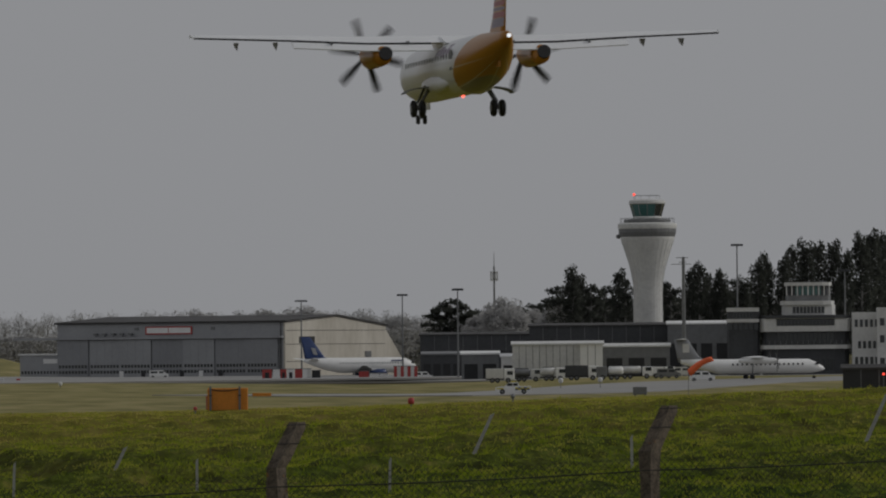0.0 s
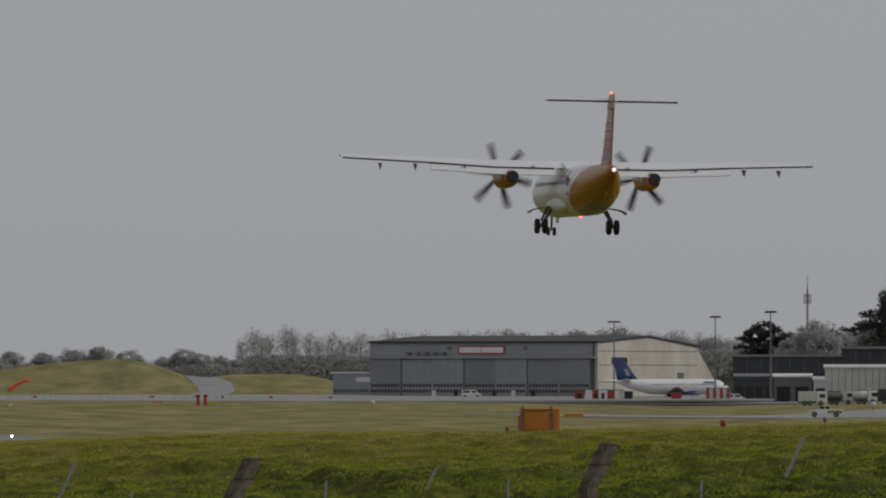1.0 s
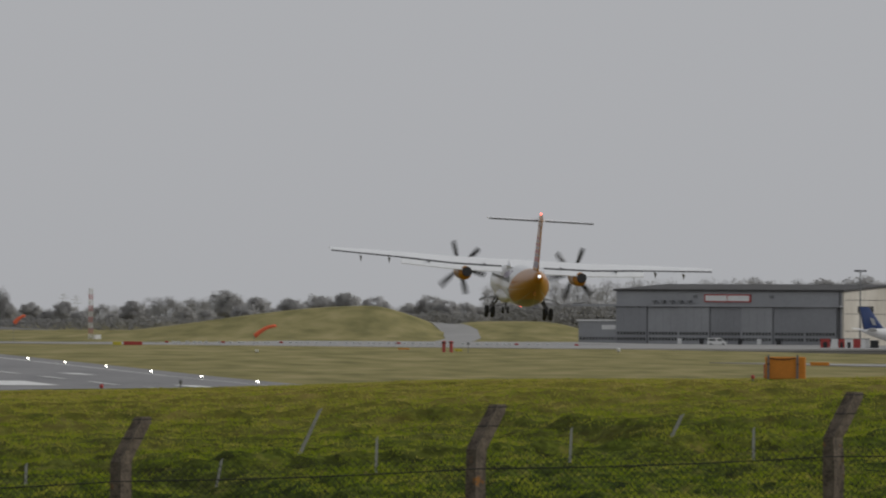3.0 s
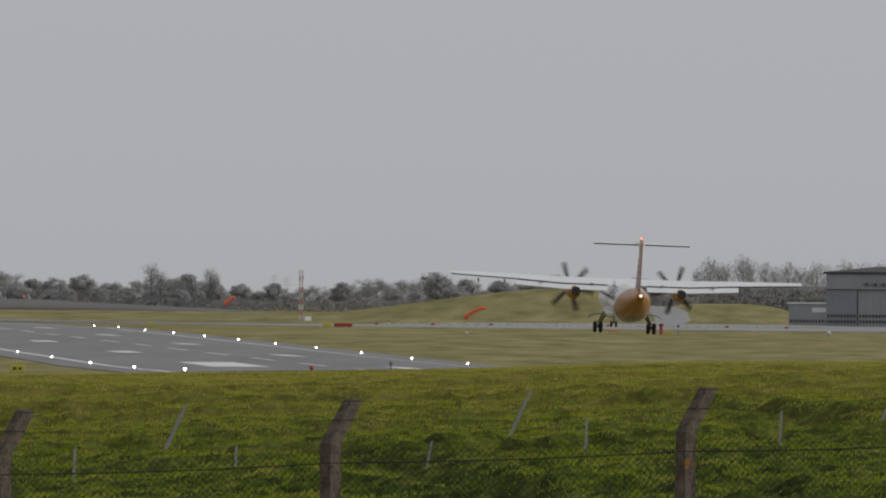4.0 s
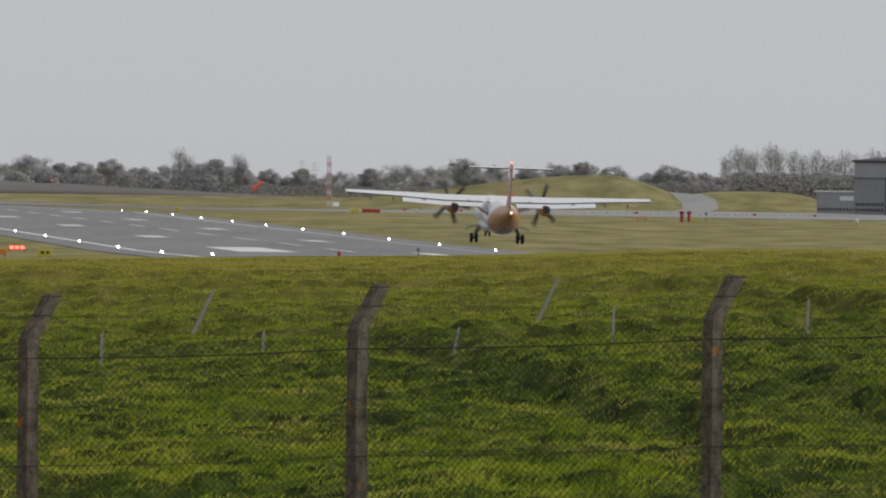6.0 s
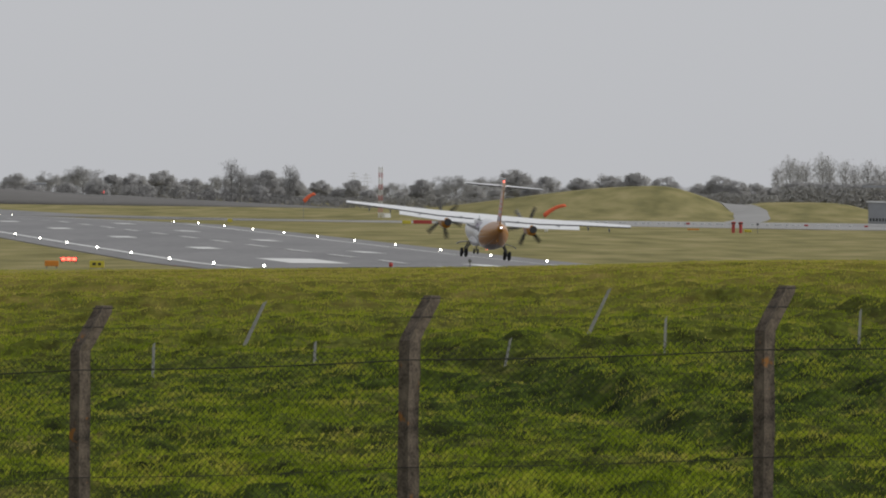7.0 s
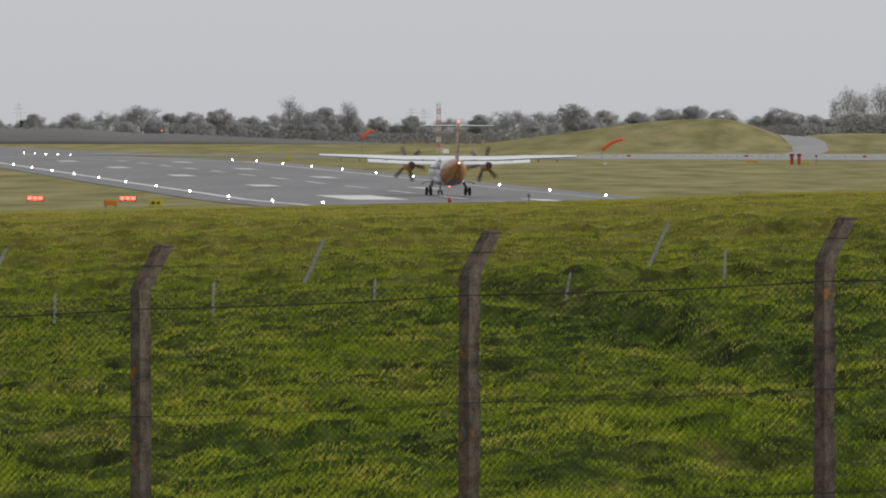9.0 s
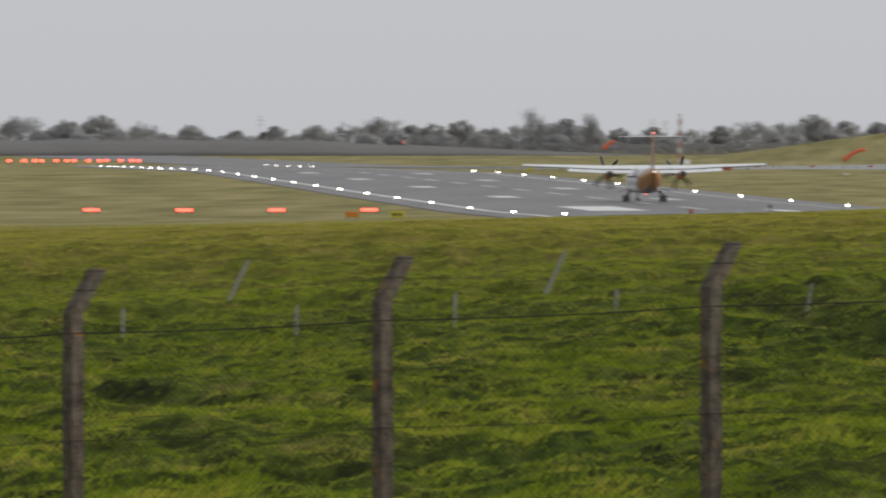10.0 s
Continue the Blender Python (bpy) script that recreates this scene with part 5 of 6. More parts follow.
low_box(676, 1380, 2.9, 0.75, M_ORANGE, "low orange marker box on the grass")
low_box(-539, 1750, 3.6, 0.95, M_RED, "red taxiway sign board")
low_box(-567, 1745, 1.7, 0.85, M_YELLOW, "yellow taxiway sign board")
low_box(-60, 1680, 2.2, 0.5, M_ORANGE, "low orange marker on the grass")
low_box(-880, 1700, 0.9, 0.9, M_YELLOW, "small yellow runway marker")
low_box(-320, 1500, 0.5, 0.6, M_WHITE, "small white marker on the grass")
low_box(-1194, 815, 1.25, 0.75, M_ORANGE, "small orange box in the grass")


def yellow_sign():
    ob = thing("distance_sign", site(-1114, 800, 0, 0.12), "yellow airfield sign with black marks", "sign")
    part("board", bevel(boxed(-0.65, 0.65, 0, 0.15, 0.25, 0.85), 0.02), M_YELLOW, ob)
    for x0, x1 in ((-0.4, -0.1), (0.1, 0.35)):
        part("mark", boxed(x0, x1, -0.012, -0.002, 0.45, 0.68), M_DARK, ob)
    for x in (-0.5, 0.5):
        part("leg", tubed((x, 0.07, 0), (x, 0.07, 0.27), 0.04, None, 6), M_GREY, ob)


yellow_sign()


def marker_lamp(b, d, h, r, m, label, pole=True):
    ob = thing("marker_lamp", site(b, d, 0, 0.05), label, "lamp", "marker lamps")
    if pole:
        part("pole", tubed((0, 0, 0), (0, 0, h - r), 0.05, None, 6), M_GREY, ob)
    bm = bmesh.new()
    lathe(bm, [(r * 0.8, h - r), (r, h - r * 0.4), (r, h + r * 0.5), (r * 0.6, h + r)], 12)
    part("lens", bm, m, ob, smooth=True)


marker_lamp(940, 560, 0.5, 0.2, M_RED, "round red marker on a thin pole")
marker_lamp(558, 585, 0.4, 0.12, M_RED, "low red marker in the grass")
marker_lamp(-1104, 2790, 4.2, 0.15, M_LIGHT_SMALLRED, "lit red lamp on a pole by the far trees")
marker_lamp(1776, 1228, 3.4, 0.16, M_LIGHT_SMALLRED, "lit red lamp beside the dark cabin")
marker_lamp(-594, 700, 0.35, 0.16, M_RED, "low red lamp at the runway's edge")
marker_lamp(-454, 690, 0.6, 0.14, M_GREY, "grey stub post at the runway's edge")
marker_lamp(1120, 600, 0.5, 0.15, M_GREY, "grey stub post in the grass")
marker_lamp(320, 1650, 0.8, 0.35, M_OFFWHITE, "pale marker post with a red cap")
for b in (11, 24):
    ob = thing("marker_post", site(b, 1640, 0, 0.05), "red cylindrical marker post on the grass", "marker post", "marker posts")
    bm = bmesh.new()
    lathe(bm, [(0.3, 0), (0.3, 1.6), (0.4, 1.65), (0.4, 2.0), (0.2, 2.1)], 14)
    part("cylinder", bm, M_RED, ob)
    part("cap_band", tubed((0, 0, 1.7), (0, 0, 1.9), 0.42, None, 14), M_DARK, ob)
low_box(37, 1640, 1.3, 0.7, M_YELLOW, "squat yellow marker box")
marker_lamp(54, 1640, 1.7, 0.2, M_DARKGREY, "dark marker post on the grass")
for b in (1205, 1275):
    marker_lamp(b, 1500, 1.5, 0.4, M_OFFWHITE, "pale marker post at the taxiway")
low_box(1345, 640, 1.0, 0.8, M_GREY, "grey equipment case in the grass")


def windsock(b, d, v_mast, v_hi, b_hi, b_lo, v_lo, label):
    """Sock from its bound mouth (low) out to its tip (high)."""
    x, y = spot(b, d)
    g = ground_z(x, y)
    ob = thing("windsock", site(b, d), label, "windsock", "windsocks")
    u = d / UNIT
    zm = EYE + v_lo * u - g
    part("mast", tubed((0, 0, 0), (0, 0, zm + 0.6), 0.045, 0.03, 8), M_GREY, ob)
    p0, p1 = Vector((0.1, 0, zm)), Vector(((b_hi - b_lo) * u, -0.4, EYE + v_hi * u - g))
    bm = bmesh.new()
    q = (p1 - p0).to_track_quat("Z", "Y").to_matrix()
    rows = []
    for k in range(9):
        t = k / 8
        c = p0.lerp(p1, t) + Vector((0, 0, 0.10 * (p1 - p0).length * math.sin(math.pi * t)))
        r = 0.46 - 0.16 * t + 0.02 * math.sin(9 * t)
        rows.append([c + q @ Vector((r * math.cos(2 * math.pi * i / 12), r * math.sin(2 * math.pi * i / 12), 0)) for i in range(12)])
    ring_loft(bm, rows)
    part("sock", bm, M_SOCK, ob, "orange fabric sock blown out", smooth=True)


windsock(1431, 1130, -33, -6, 1476, 1433, -31, "orange windsock blown out on a white mast")
windsock(-325, 1900, -5, 0, -284, -323, -19, "orange windsock blown out beyond the runway")
windsock(-750, 2000, -1, 15, -728, -748, 1, "orange windsock blown out before the trees")


# ---- masts ----
def lattice_mast(b, d, v_top, half, bands, label):
    ob = thing("lattice_mast", site(b, d, 20), label, "mast")
    g = ground_z(*spot(b, d))
    H = EYE + v_top * d / UNIT - g
    n = bands
    for k in range(n):
        z0, z1 = H * k / n, H * (k + 1) / n
        bm = bmesh.new()
        c = [(half, half), (half, -half), (-half, -half), (-half, half)]
        for i in range(4):
            (xa, ya), (xb, yb) = c[i], c[(i + 1) % 4]
            tube(bm, (xa, ya, z0), (xa, ya, z1), 0.055, None, 5)
            tube(bm, (xa, ya, z0), (xb, yb, z1), 0.03, None, 4)
            tube(bm, (xa, ya, z1), (xb, yb, z0), 0.03, None, 4)
            tube(bm, (xa, ya, z0), (xb, yb, z0), 0.03, None, 4)
        part("mast_section", bm, M_RED_HAZY if k % 2 else M_OFFWHITE, ob, "red section" if k % 2 else "white section")
    part("cabinet", boxed(1.0, 2.6, -0.6, 0.6, 0, 1.2), M_WHITE, ob)


lattice_mast(-614, 2300, 64, 0.4, 9, "red and white banded lattice mast")


def lamp_mast(b, d, v_top, label, arms=2.6):
    ob = thing("floodlight_mast", site(b, d), label, "lamp mast", "lamp masts")
    g = ground_z(*spot(b, d))
    H = EYE + v_top * d / UNIT - g
    part("mast", tubed((0, 0, 0), (0, 0, H), 0.22, 0.12, 10), M_GREY, ob)
    part("crossbar", boxed(-arms / 2, arms / 2, -0.08, 0.08, H - 0.15, H), M_GREY, ob)
    for k in range(5):
        x = -arms / 2 + arms * k / 4
        part("floodlight", bevel(boxed(x - 0.25, x + 0.25, -0.4, 0.1, H - 0.45, H - 0.05), 0.04), M_DARKGREY, ob)


for b, d, v in ((1024, 1890, 123), (747, 2120, 105), (926, 2050, 114), (1519, 1850, 197), (1709, 1850, 150)):
    lamp_mast(b, d, v, "tall grey floodlight mast with a lamp cluster", 2.0 if d < 2100 else 2.4)


def telecom_mast(b, d, v, label, thick=0.32):
    ob = thing("telecom_mast", site(b, d), label, "mast", "telecom masts")
    g = ground_z(*spot(b, d))
    H = EYE + v * d / UNIT - g
    part("mast", tubed((0, 0, 0), (0, 0, H * 0.88), thick, thick * 0.7, 10), M_GREY, ob)
    part("tip", tubed((0, 0, H * 0.88), (0, 0, H), 0.12, 0.05, 6), M_GREY, ob)
    for k in range(6):
        a = k * math.pi / 3
        part("antenna", boxed(0.85 * math.cos(a) - 0.14, 0.85 * math.cos(a) + 0.14, 0.85 * math.sin(a) - 0.14, 0.85 * math.sin(a) + 0.14, H * 0.76, H * 0.84), M_OFFWHITE, ob)
    for zz in (0.77, 0.83):
        bm = bmesh.new()
        lathe(bm, [(0.9, H * zz), (0.95, H * zz + 0.12), (0.2, H * zz + 0.14)], 12)
        part("head_frame", bm, M_GREY, ob)


telecom_mast(1089, 2350, 187, "slender grey telecom mast with antenna panels")


def pole_mast(b, d, v, label):
    ob = thing("utility_pole", site(b, d), label, "pole", "utility poles")
    g = ground_z(*spot(b, d))
    H = EYE + v * d / UNIT - g
    part("pole", tubed((0, 0, 0), (0, 0, H), 0.45, 0.3, 12), M_GREY, ob)
    for z, w in ((H - 0.1, 2.4), (H - 1.4, 4.0), (H - 1.0, 1.5)):
        part("crossarm", boxed(-w * 0.6, w * 0.4, -0.1, 0.1, z - 0.12, z), M_GREY, ob)


pole_mast(1424, 1795, 175, "thick grey pole with crossarms")
for b, v in ((-640, 52), (-662, 55), (-1356, 62)):
    ob = thing("pylon", site(b, 4300), "thin electricity pylon far beyond the trees, whitened for haze", "pylon", "far pylons")
    g = ground_z(*spot(b, 4300))
    H = EYE + v * 4300 / UNIT - g
    # off-white, not steel grey: the paleness of distance is put in the colour
    for s in (-1, 1):
        part("leg", tubed((s * 1.6, 0, 0), (s * 0.25, 0, H), 0.12, 0.08, 5), M_OFFWHITE, ob)
    for zz, w in ((0.72, 3.2), (0.84, 2.6), (0.94, 1.8)):
        part("crossarm", tubed((-w, 0, H * zz), (w, 0, H * zz), 0.08, None, 5), M_OFFWHITE, ob)


# ---- airfield lights ----
def edge_light():
    ob = thing("runway_light", pose(0, 0, 0), "lit white runway edge light", "runway light", "runway edge lights")
    bm = bmesh.new()
    lathe(bm, [(0.2, 0), (0.2, 0.06), (0.1, 0.14), (0.1, 0.2)], 10)
    part("base", bm, M_GREY, ob)
    bm = bmesh.new()
    lathe(bm, [(0.08, 0.2), (0.10, 0.27), (0.09, 0.34), (0.03, 0.38)], 12)
    part("lens", bm, M_LIGHT_WHITE, ob, "lit white lens", smooth=True)
    return ob


def place_lights():
    first = edge_light()
    spots = [on_runway(904.6 - 120 + 60 * k, 62.2) for k in range(25)] + [on_runway(996.0 - 120 + 60 * k, 110.4) for k in range(13)] + [on_runway(2156 + 60 * k, 110.4) for k in range(5)]
    for i, (x, y) in enumerate(spots):
        m = pose(x, y, ground_z(x, y) + 0.09)
        if i:
            copy_thing(first, m)
        else:
            first.matrix_world = m
    unit = None
    for k in range(4):
        m = site(-1655 + 163.7 * k, 878, 0, 0.12)
        if unit is None:
            unit = thing("approach_light_unit", m, "lit red slope indicator unit on short legs", "airfield light", "slope indicator units")
            part("housing", bevel(boxed(-0.85, 0.85, 0.02, 0.9, 0.3, 0.72), 0.03), M_GREY, unit)
            for x in (-0.52, 0.0, 0.52):
                part("lens", bevel(boxed(x - 0.19, x + 0.19, -0.03, 0.015, 0.4, 0.66), 0.01), M_LIGHT_RED, unit, "lit red lens")
            for x in (-0.7, 0.7):
                part("leg", tubed((x, 0.4, 0), (x, 0.4, 0.31), 0.05, None, 6), M_GREY, unit)
        else:
            copy_thing(unit, m)
    stop = None
    for k in range(13):
        m = site(-1800 + 19 * k + (7 if k % 3 else 0), 2450)
        if stop is None:
            stop = thing("end_light", m, "lit red runway end light", "runway light", "runway end lights")
            part("base", tubed((0, 0, 0), (0, 0, 1.0), 0.12, None, 8), M_GREY, stop)
            bm = bmesh.new()
            lathe(bm, [(0.25, 0.95), (0.45, 1.25), (0.25, 1.6)], 10)
            part("lens", bm, M_LIGHT_RED, stop, "lit red lens")
        else:
            copy_thing(stop, m)


place_lights()


# ---- kerb blocks along the perimeter road ----
def road_blocks():
    for k in range(64):
        b = -480 + k * 11.5 + random.uniform(-4, 4)
        if 20 < b < 40 or random.random() < 0.25:
            continue
        ob = thing("barrier_block", site(b, 2060 - max(0, b) * 0.0 - (0.15 * (b + 480)), random.uniform(-6, 6)), "white barrier block along the perimeter road" if k % 9 else "red barrier block along the perimeter road", "barrier", "barrier blocks")
        part("block", bevel(boxed(-0.42, 0.42, 0, 0.45, 0, 0.5), 0.06), M_OFFWHITE if k % 9 else M_RED, ob)


road_blocks()


# ---- trees ----
def cards(rng, centres, radii, count, size, squash=1.0, upright=0.0):
    """Many small twig or leaf blades scattered through clumps; returns verts and faces."""
    n = count
    idx = rng.integers(0, len(centres), n)
    u = rng.normal(size=(n, 3))
    u /= np.linalg.norm(u, axis=1)[:, None]
    rad = rng.random(n) ** 0.45
    p = np.array(centres)[idx] + u * (np.array(radii)[idx] * rad)[:, None] * np.array([1, 1, squash])
    a = rng.normal(size=(n, 3))
    a[:, 2] += upright * 2 * np.sign(a[:, 2] + 1e-9) + upright
    a /= np.linalg.norm(a, axis=1)[:, None]
    b = np.cross(a, rng.normal(size=(n, 3)))
    b /= np.linalg.norm(b, axis=1)[:, None]
    s = size * (0.6 + 0.8 * rng.random(n))[:, None]
    k = 0.16 + 0.55 * (1 - min(1.0, upright)) * rng.random(n)[:, None]
    v = np.stack([p - a * s, p + b * s * k, p + a * s, p - b * s * k], 1).reshape(-1, 3)
    f = np.arange(4 * n).reshape(-1, 4)
    return v, f


def raw(name, v, f, m, parent):
    me = bpy.data.meshes.new(name)
    me.from_pydata(v.tolist(), [], f.tolist())
    me.materials.append(m)
    ob = new(name, me)
    ob.parent = parent
    return ob


def limbs(bm, rng, height, spread, count, start=0.3, r=0.25, rise=0.6):
    """Trunk and forking limbs; returns the limb ends."""
    tube(bm, (0, 0, -0.5), (0, 0, height * 0.45), r, r * 0.7, 7)
    tube(bm, (0, 0, height * 0.45), (0.1, 0, height * 0.85), r * 0.7, r * 0.15, 6)
    ends = []
    for k in range(count):
        z = height * (start + (0.8 - start) * k / count)
        a = 2.4 * k + rng.random()
        ln = spread * (0.65 + 0.5 * rng.random()) * (1.1 - 0.5 * k / count)
        e = Vector((math.cos(a) * ln, math.sin(a) * ln, z + ln * rise))
        tube(bm, (0, 0, z), e * 0.55 + Vector((0, 0, z * 0.45)), r * 0.4, r * 0.22, 5)
        tube(bm, e * 0.55 + Vector((0, 0, z * 0.45)), e, r * 0.22, r * 0.06, 4)
        for j in range(3):
            q = e + Vector((rng.normal(), rng.normal(), abs(rng.normal()))) * ln * 0.35
            tube(bm, e * 0.7 + Vector((0, 0, z * 0.3)), q, r * 0.14, r * 0.04, 3)
            ends.append(tuple(q))
        ends.append(tuple(e))
    return ends


def make_tree(kind, seed):
    rng = np.random.default_rng(seed)
    bm = bmesh.new()
    if kind == "round":
        limbs(bm, rng, 10.5, 3.6, 12, 0.22, 0.28, 0.55)
        cs, rs = [], []
        for k in range(110):
            u = rng.normal(size=3)
            u /= np.linalg.norm(u)
            q = 0.35 + 0.6 * rng.random() ** 0.6
            cs.append((u[0] * 4.3 * q, u[1] * 4.3 * q, 6.6 + u[2] * 4.6 * q))
            rs.append(0.8 + 0.7 * rng.random())
        v, f = cards(rng, cs, rs, 15000, 0.19, 0.9)
        m, lb = M_LEAF, "broadleaf tree at the field's far edge, greyed for haze"
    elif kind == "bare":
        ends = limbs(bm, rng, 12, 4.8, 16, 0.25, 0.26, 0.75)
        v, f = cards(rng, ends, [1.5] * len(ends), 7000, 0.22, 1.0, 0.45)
        m, lb = M_TWIG, "bare winter tree with a domed crown, greyed for haze"
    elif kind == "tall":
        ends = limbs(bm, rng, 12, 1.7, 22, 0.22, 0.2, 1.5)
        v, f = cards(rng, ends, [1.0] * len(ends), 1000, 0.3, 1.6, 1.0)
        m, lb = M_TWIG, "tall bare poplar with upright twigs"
    elif kind == "pine":
        tube(bm, (0, 0, -0.5), (0.2, 0, 10.5), 0.32, 0.08, 7)
        cs, rs = [], []
        for k in range(26):
            z = 2.2 + 9.3 * k / 26
            a = 2.4 * k
            r = (2.3 - 1.3 * (k / 26) ** 1.6) * (0.55 + 0.6 * rng.random())
            cs.append((math.cos(a) * r * 0.7, math.sin(a) * r * 0.7, z))
            rs.append(0.75 + 0.55 * rng.random())
            tube(bm, (0, 0, z - 0.4), cs[-1], 0.09, 0.03, 4)
        v, f = cards(rng, cs, rs, 4200, 0.19, 0.9)
        m, lb = M_CONIFER, "tall dark evergreen tree with a ragged crown"
    elif kind == "cedar":
        tube(bm, (0, 0, -0.5), (0.3, 0, 10.5), 0.4, 0.1, 7)
        cs, rs = [], []
        for k in range(20):
            z = 3.0 + 8.2 * k / 20
            a = 2.4 * k
            r = 4.6 * (1 - 0.45 * k / 20) * (0.5 + 0.55 * rng.random())
            for w in (0.35, 0.7, 1.0):
                cs.append((math.cos(a) * r * w, math.sin(a) * r * w, z + 0.3 * rng.normal()))
                rs.append(0.95)
            tube(bm, (0, 0, z - 0.4), cs[-1], 0.12, 0.03, 4)
        v, f = cards(rng, cs, rs, 4600, 0.21, 0.45)
        m, lb = M_CONIFER, "dark spreading evergreen tree in flat tiers"
    ob = thing("tree", pose(0, 0, -60), lb, "tree", "far trees")
    part("trunk", bm, M_BARK, ob)
    crown = raw("crown", v, f, m, ob)
    HEIGHT[ob.name] = float(v[:, 2].max())
    return ob


HEIGHT = {}
STOCK = {k: [make_tree(k, 11 * i + j) for j in range(n)] for i, (k, n) in enumerate((("round", 4), ("bare", 3), ("tall", 3), ("pine", 3), ("cedar", 2)))}



def tree(kind, b, d, v_top, width=1.0, tag=None):
    """A tree whose top stands at elevation v_top seen from the stand."""
    x, y = spot(b, d)
    g = ground_z(x, y)
    H = EYE + v_top * d / UNIT - g
    src = random.choice(STOCK[kind])
    s = H / HEIGHT[src.name]
    m = pose(x, y, g - 0.2, 0, 0, random.uniform(0, 360)) @ Matrix.Diagonal((s * width, s * width, s, 1))
    ob = copy_thing(src, m)
    if tag:
        ob["label"] = tag


def plant():
    # skyline from far left to the hangar
    sky_line = [(-1850, 46), (-1780, 60), (-1700, 54), (-1640, 62), (-1560, 50), (-1480, 44), (-1400, 34), (-1330, 42), (-1260, 44), (-1200, 48), (-1140, 58), (-1090, 44),
                (-1050, 46), (-1000, 52), (-950, 40), (-900, 44), (-850, 46), (-815, 55), (-770, 42), (-720, 38), (-660, 40), (-600, 36), (-540, 42), (-480, 50), (-430, 48), (-375, 62),
                (-320, 50), (-260, 48), (-210, 56), (-165, 59), (-110, 52), (-60, 40)]
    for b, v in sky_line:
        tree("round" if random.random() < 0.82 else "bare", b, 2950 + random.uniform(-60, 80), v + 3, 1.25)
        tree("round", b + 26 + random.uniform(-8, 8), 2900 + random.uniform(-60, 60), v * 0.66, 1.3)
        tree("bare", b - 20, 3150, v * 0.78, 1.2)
    for b, v in ((-878, 80), (-775, 70), (-862, 66), (-768, 60)):
        tree("tall", b, 2860, v, 1.1, "tall thin bare tree above the skyline")
    for b in (-1352, -1270, -1246):
        tree("pine", b, 3000, 32 + random.uniform(0, 8), 0.8)
    # beside and behind the hangar
    for b, v in ((-15, 58), (15, 50), (48, 46), (-50, 44), (80, 40)):
        tree("round", b, 2560 + random.uniform(-20, 40), v, 1.25)
    for k in range(13):
        b = 84 + k * 20 + random.uniform(-6, 6)
        tree("tall", b, 2650 + random.uniform(-40, 40), 99 - abs(k - 4) * 1.6 + random.uniform(-12, 4), 0.85)
    for k in range(9):
        tree("tall", 350 + k * 30, 2680, 90 + random.uniform(-12, 6), 0.95)
    for k in range(12):
        tree("round", 70 + k * 28, 2590, 44 + random.uniform(-6, 14), 1.4)
    for b, v in ((530, 95), (565, 88), (620, 90), (660, 86), (690, 92), (748, 98), (770, 86), (845, 92), (875, 88), (915, 80), (940, 84)):
        tree("bare" if b not in (748, 690) else "round", b, 2500, v, 1.3)
    for b, v in ((880, 64), (905, 58), (930, 62), (955, 66), (980, 60)):
        tree("round", b, 2420, v, 1.3)
    # dark evergreens round the tower and terminal
    for b, v in ((990, 96), (1015, 108), (1045, 98)):
        tree("cedar", b, 2260, v, 0.9)
    for k in range(12):
        tree("bare" if k % 2 else "round", 1075 + k * 13, 2290, 70 + random.uniform(0, 26), 1.25)
    for b, v in ((1228, 168), (1240, 150), (1262, 132), (1285, 128), (1310, 160), (1322, 140), (1400, 136), (1436, 160), (1452, 172), (1470, 150), (1490, 158), (1505, 140), (1530, 146)):
        tree("pine" if v > 145 else "cedar", b, 2050 + random.uniform(-30, 30), v, 0.62 if v > 145 else 0.5)
    for b, v in ((1556, 175), (1570, 188), (1600, 180), (1618, 200), (1640, 212), (1662, 206), (1690, 208), (1712, 190), (1738, 222), (1756, 226), (1772, 222), (1790, 218), (1815, 210), (1840, 205)):
        tree("pine", b, 2060 + random.uniform(-40, 30), v, 0.56)
    for k in range(17):
        tree("pine" if k % 3 else "cedar", 1212 + k * 22, 2120 + random.uniform(-15, 25), 112 + random.uniform(-12, 22), 0.95)
    for k in range(34):
        tree("cedar" if k % 2 else "round", 1060 + k * 23, 2180 + random.uniform(-20, 40), 66 + random.uniform(-6, 46) + max(0, (1060 + k * 23 - 1300) * 0.06), 0.9)


plant()
for group in STOCK.values():
    for src in group:
        for o in (*src.children, src):
            bpy.data.objects.remove(o)


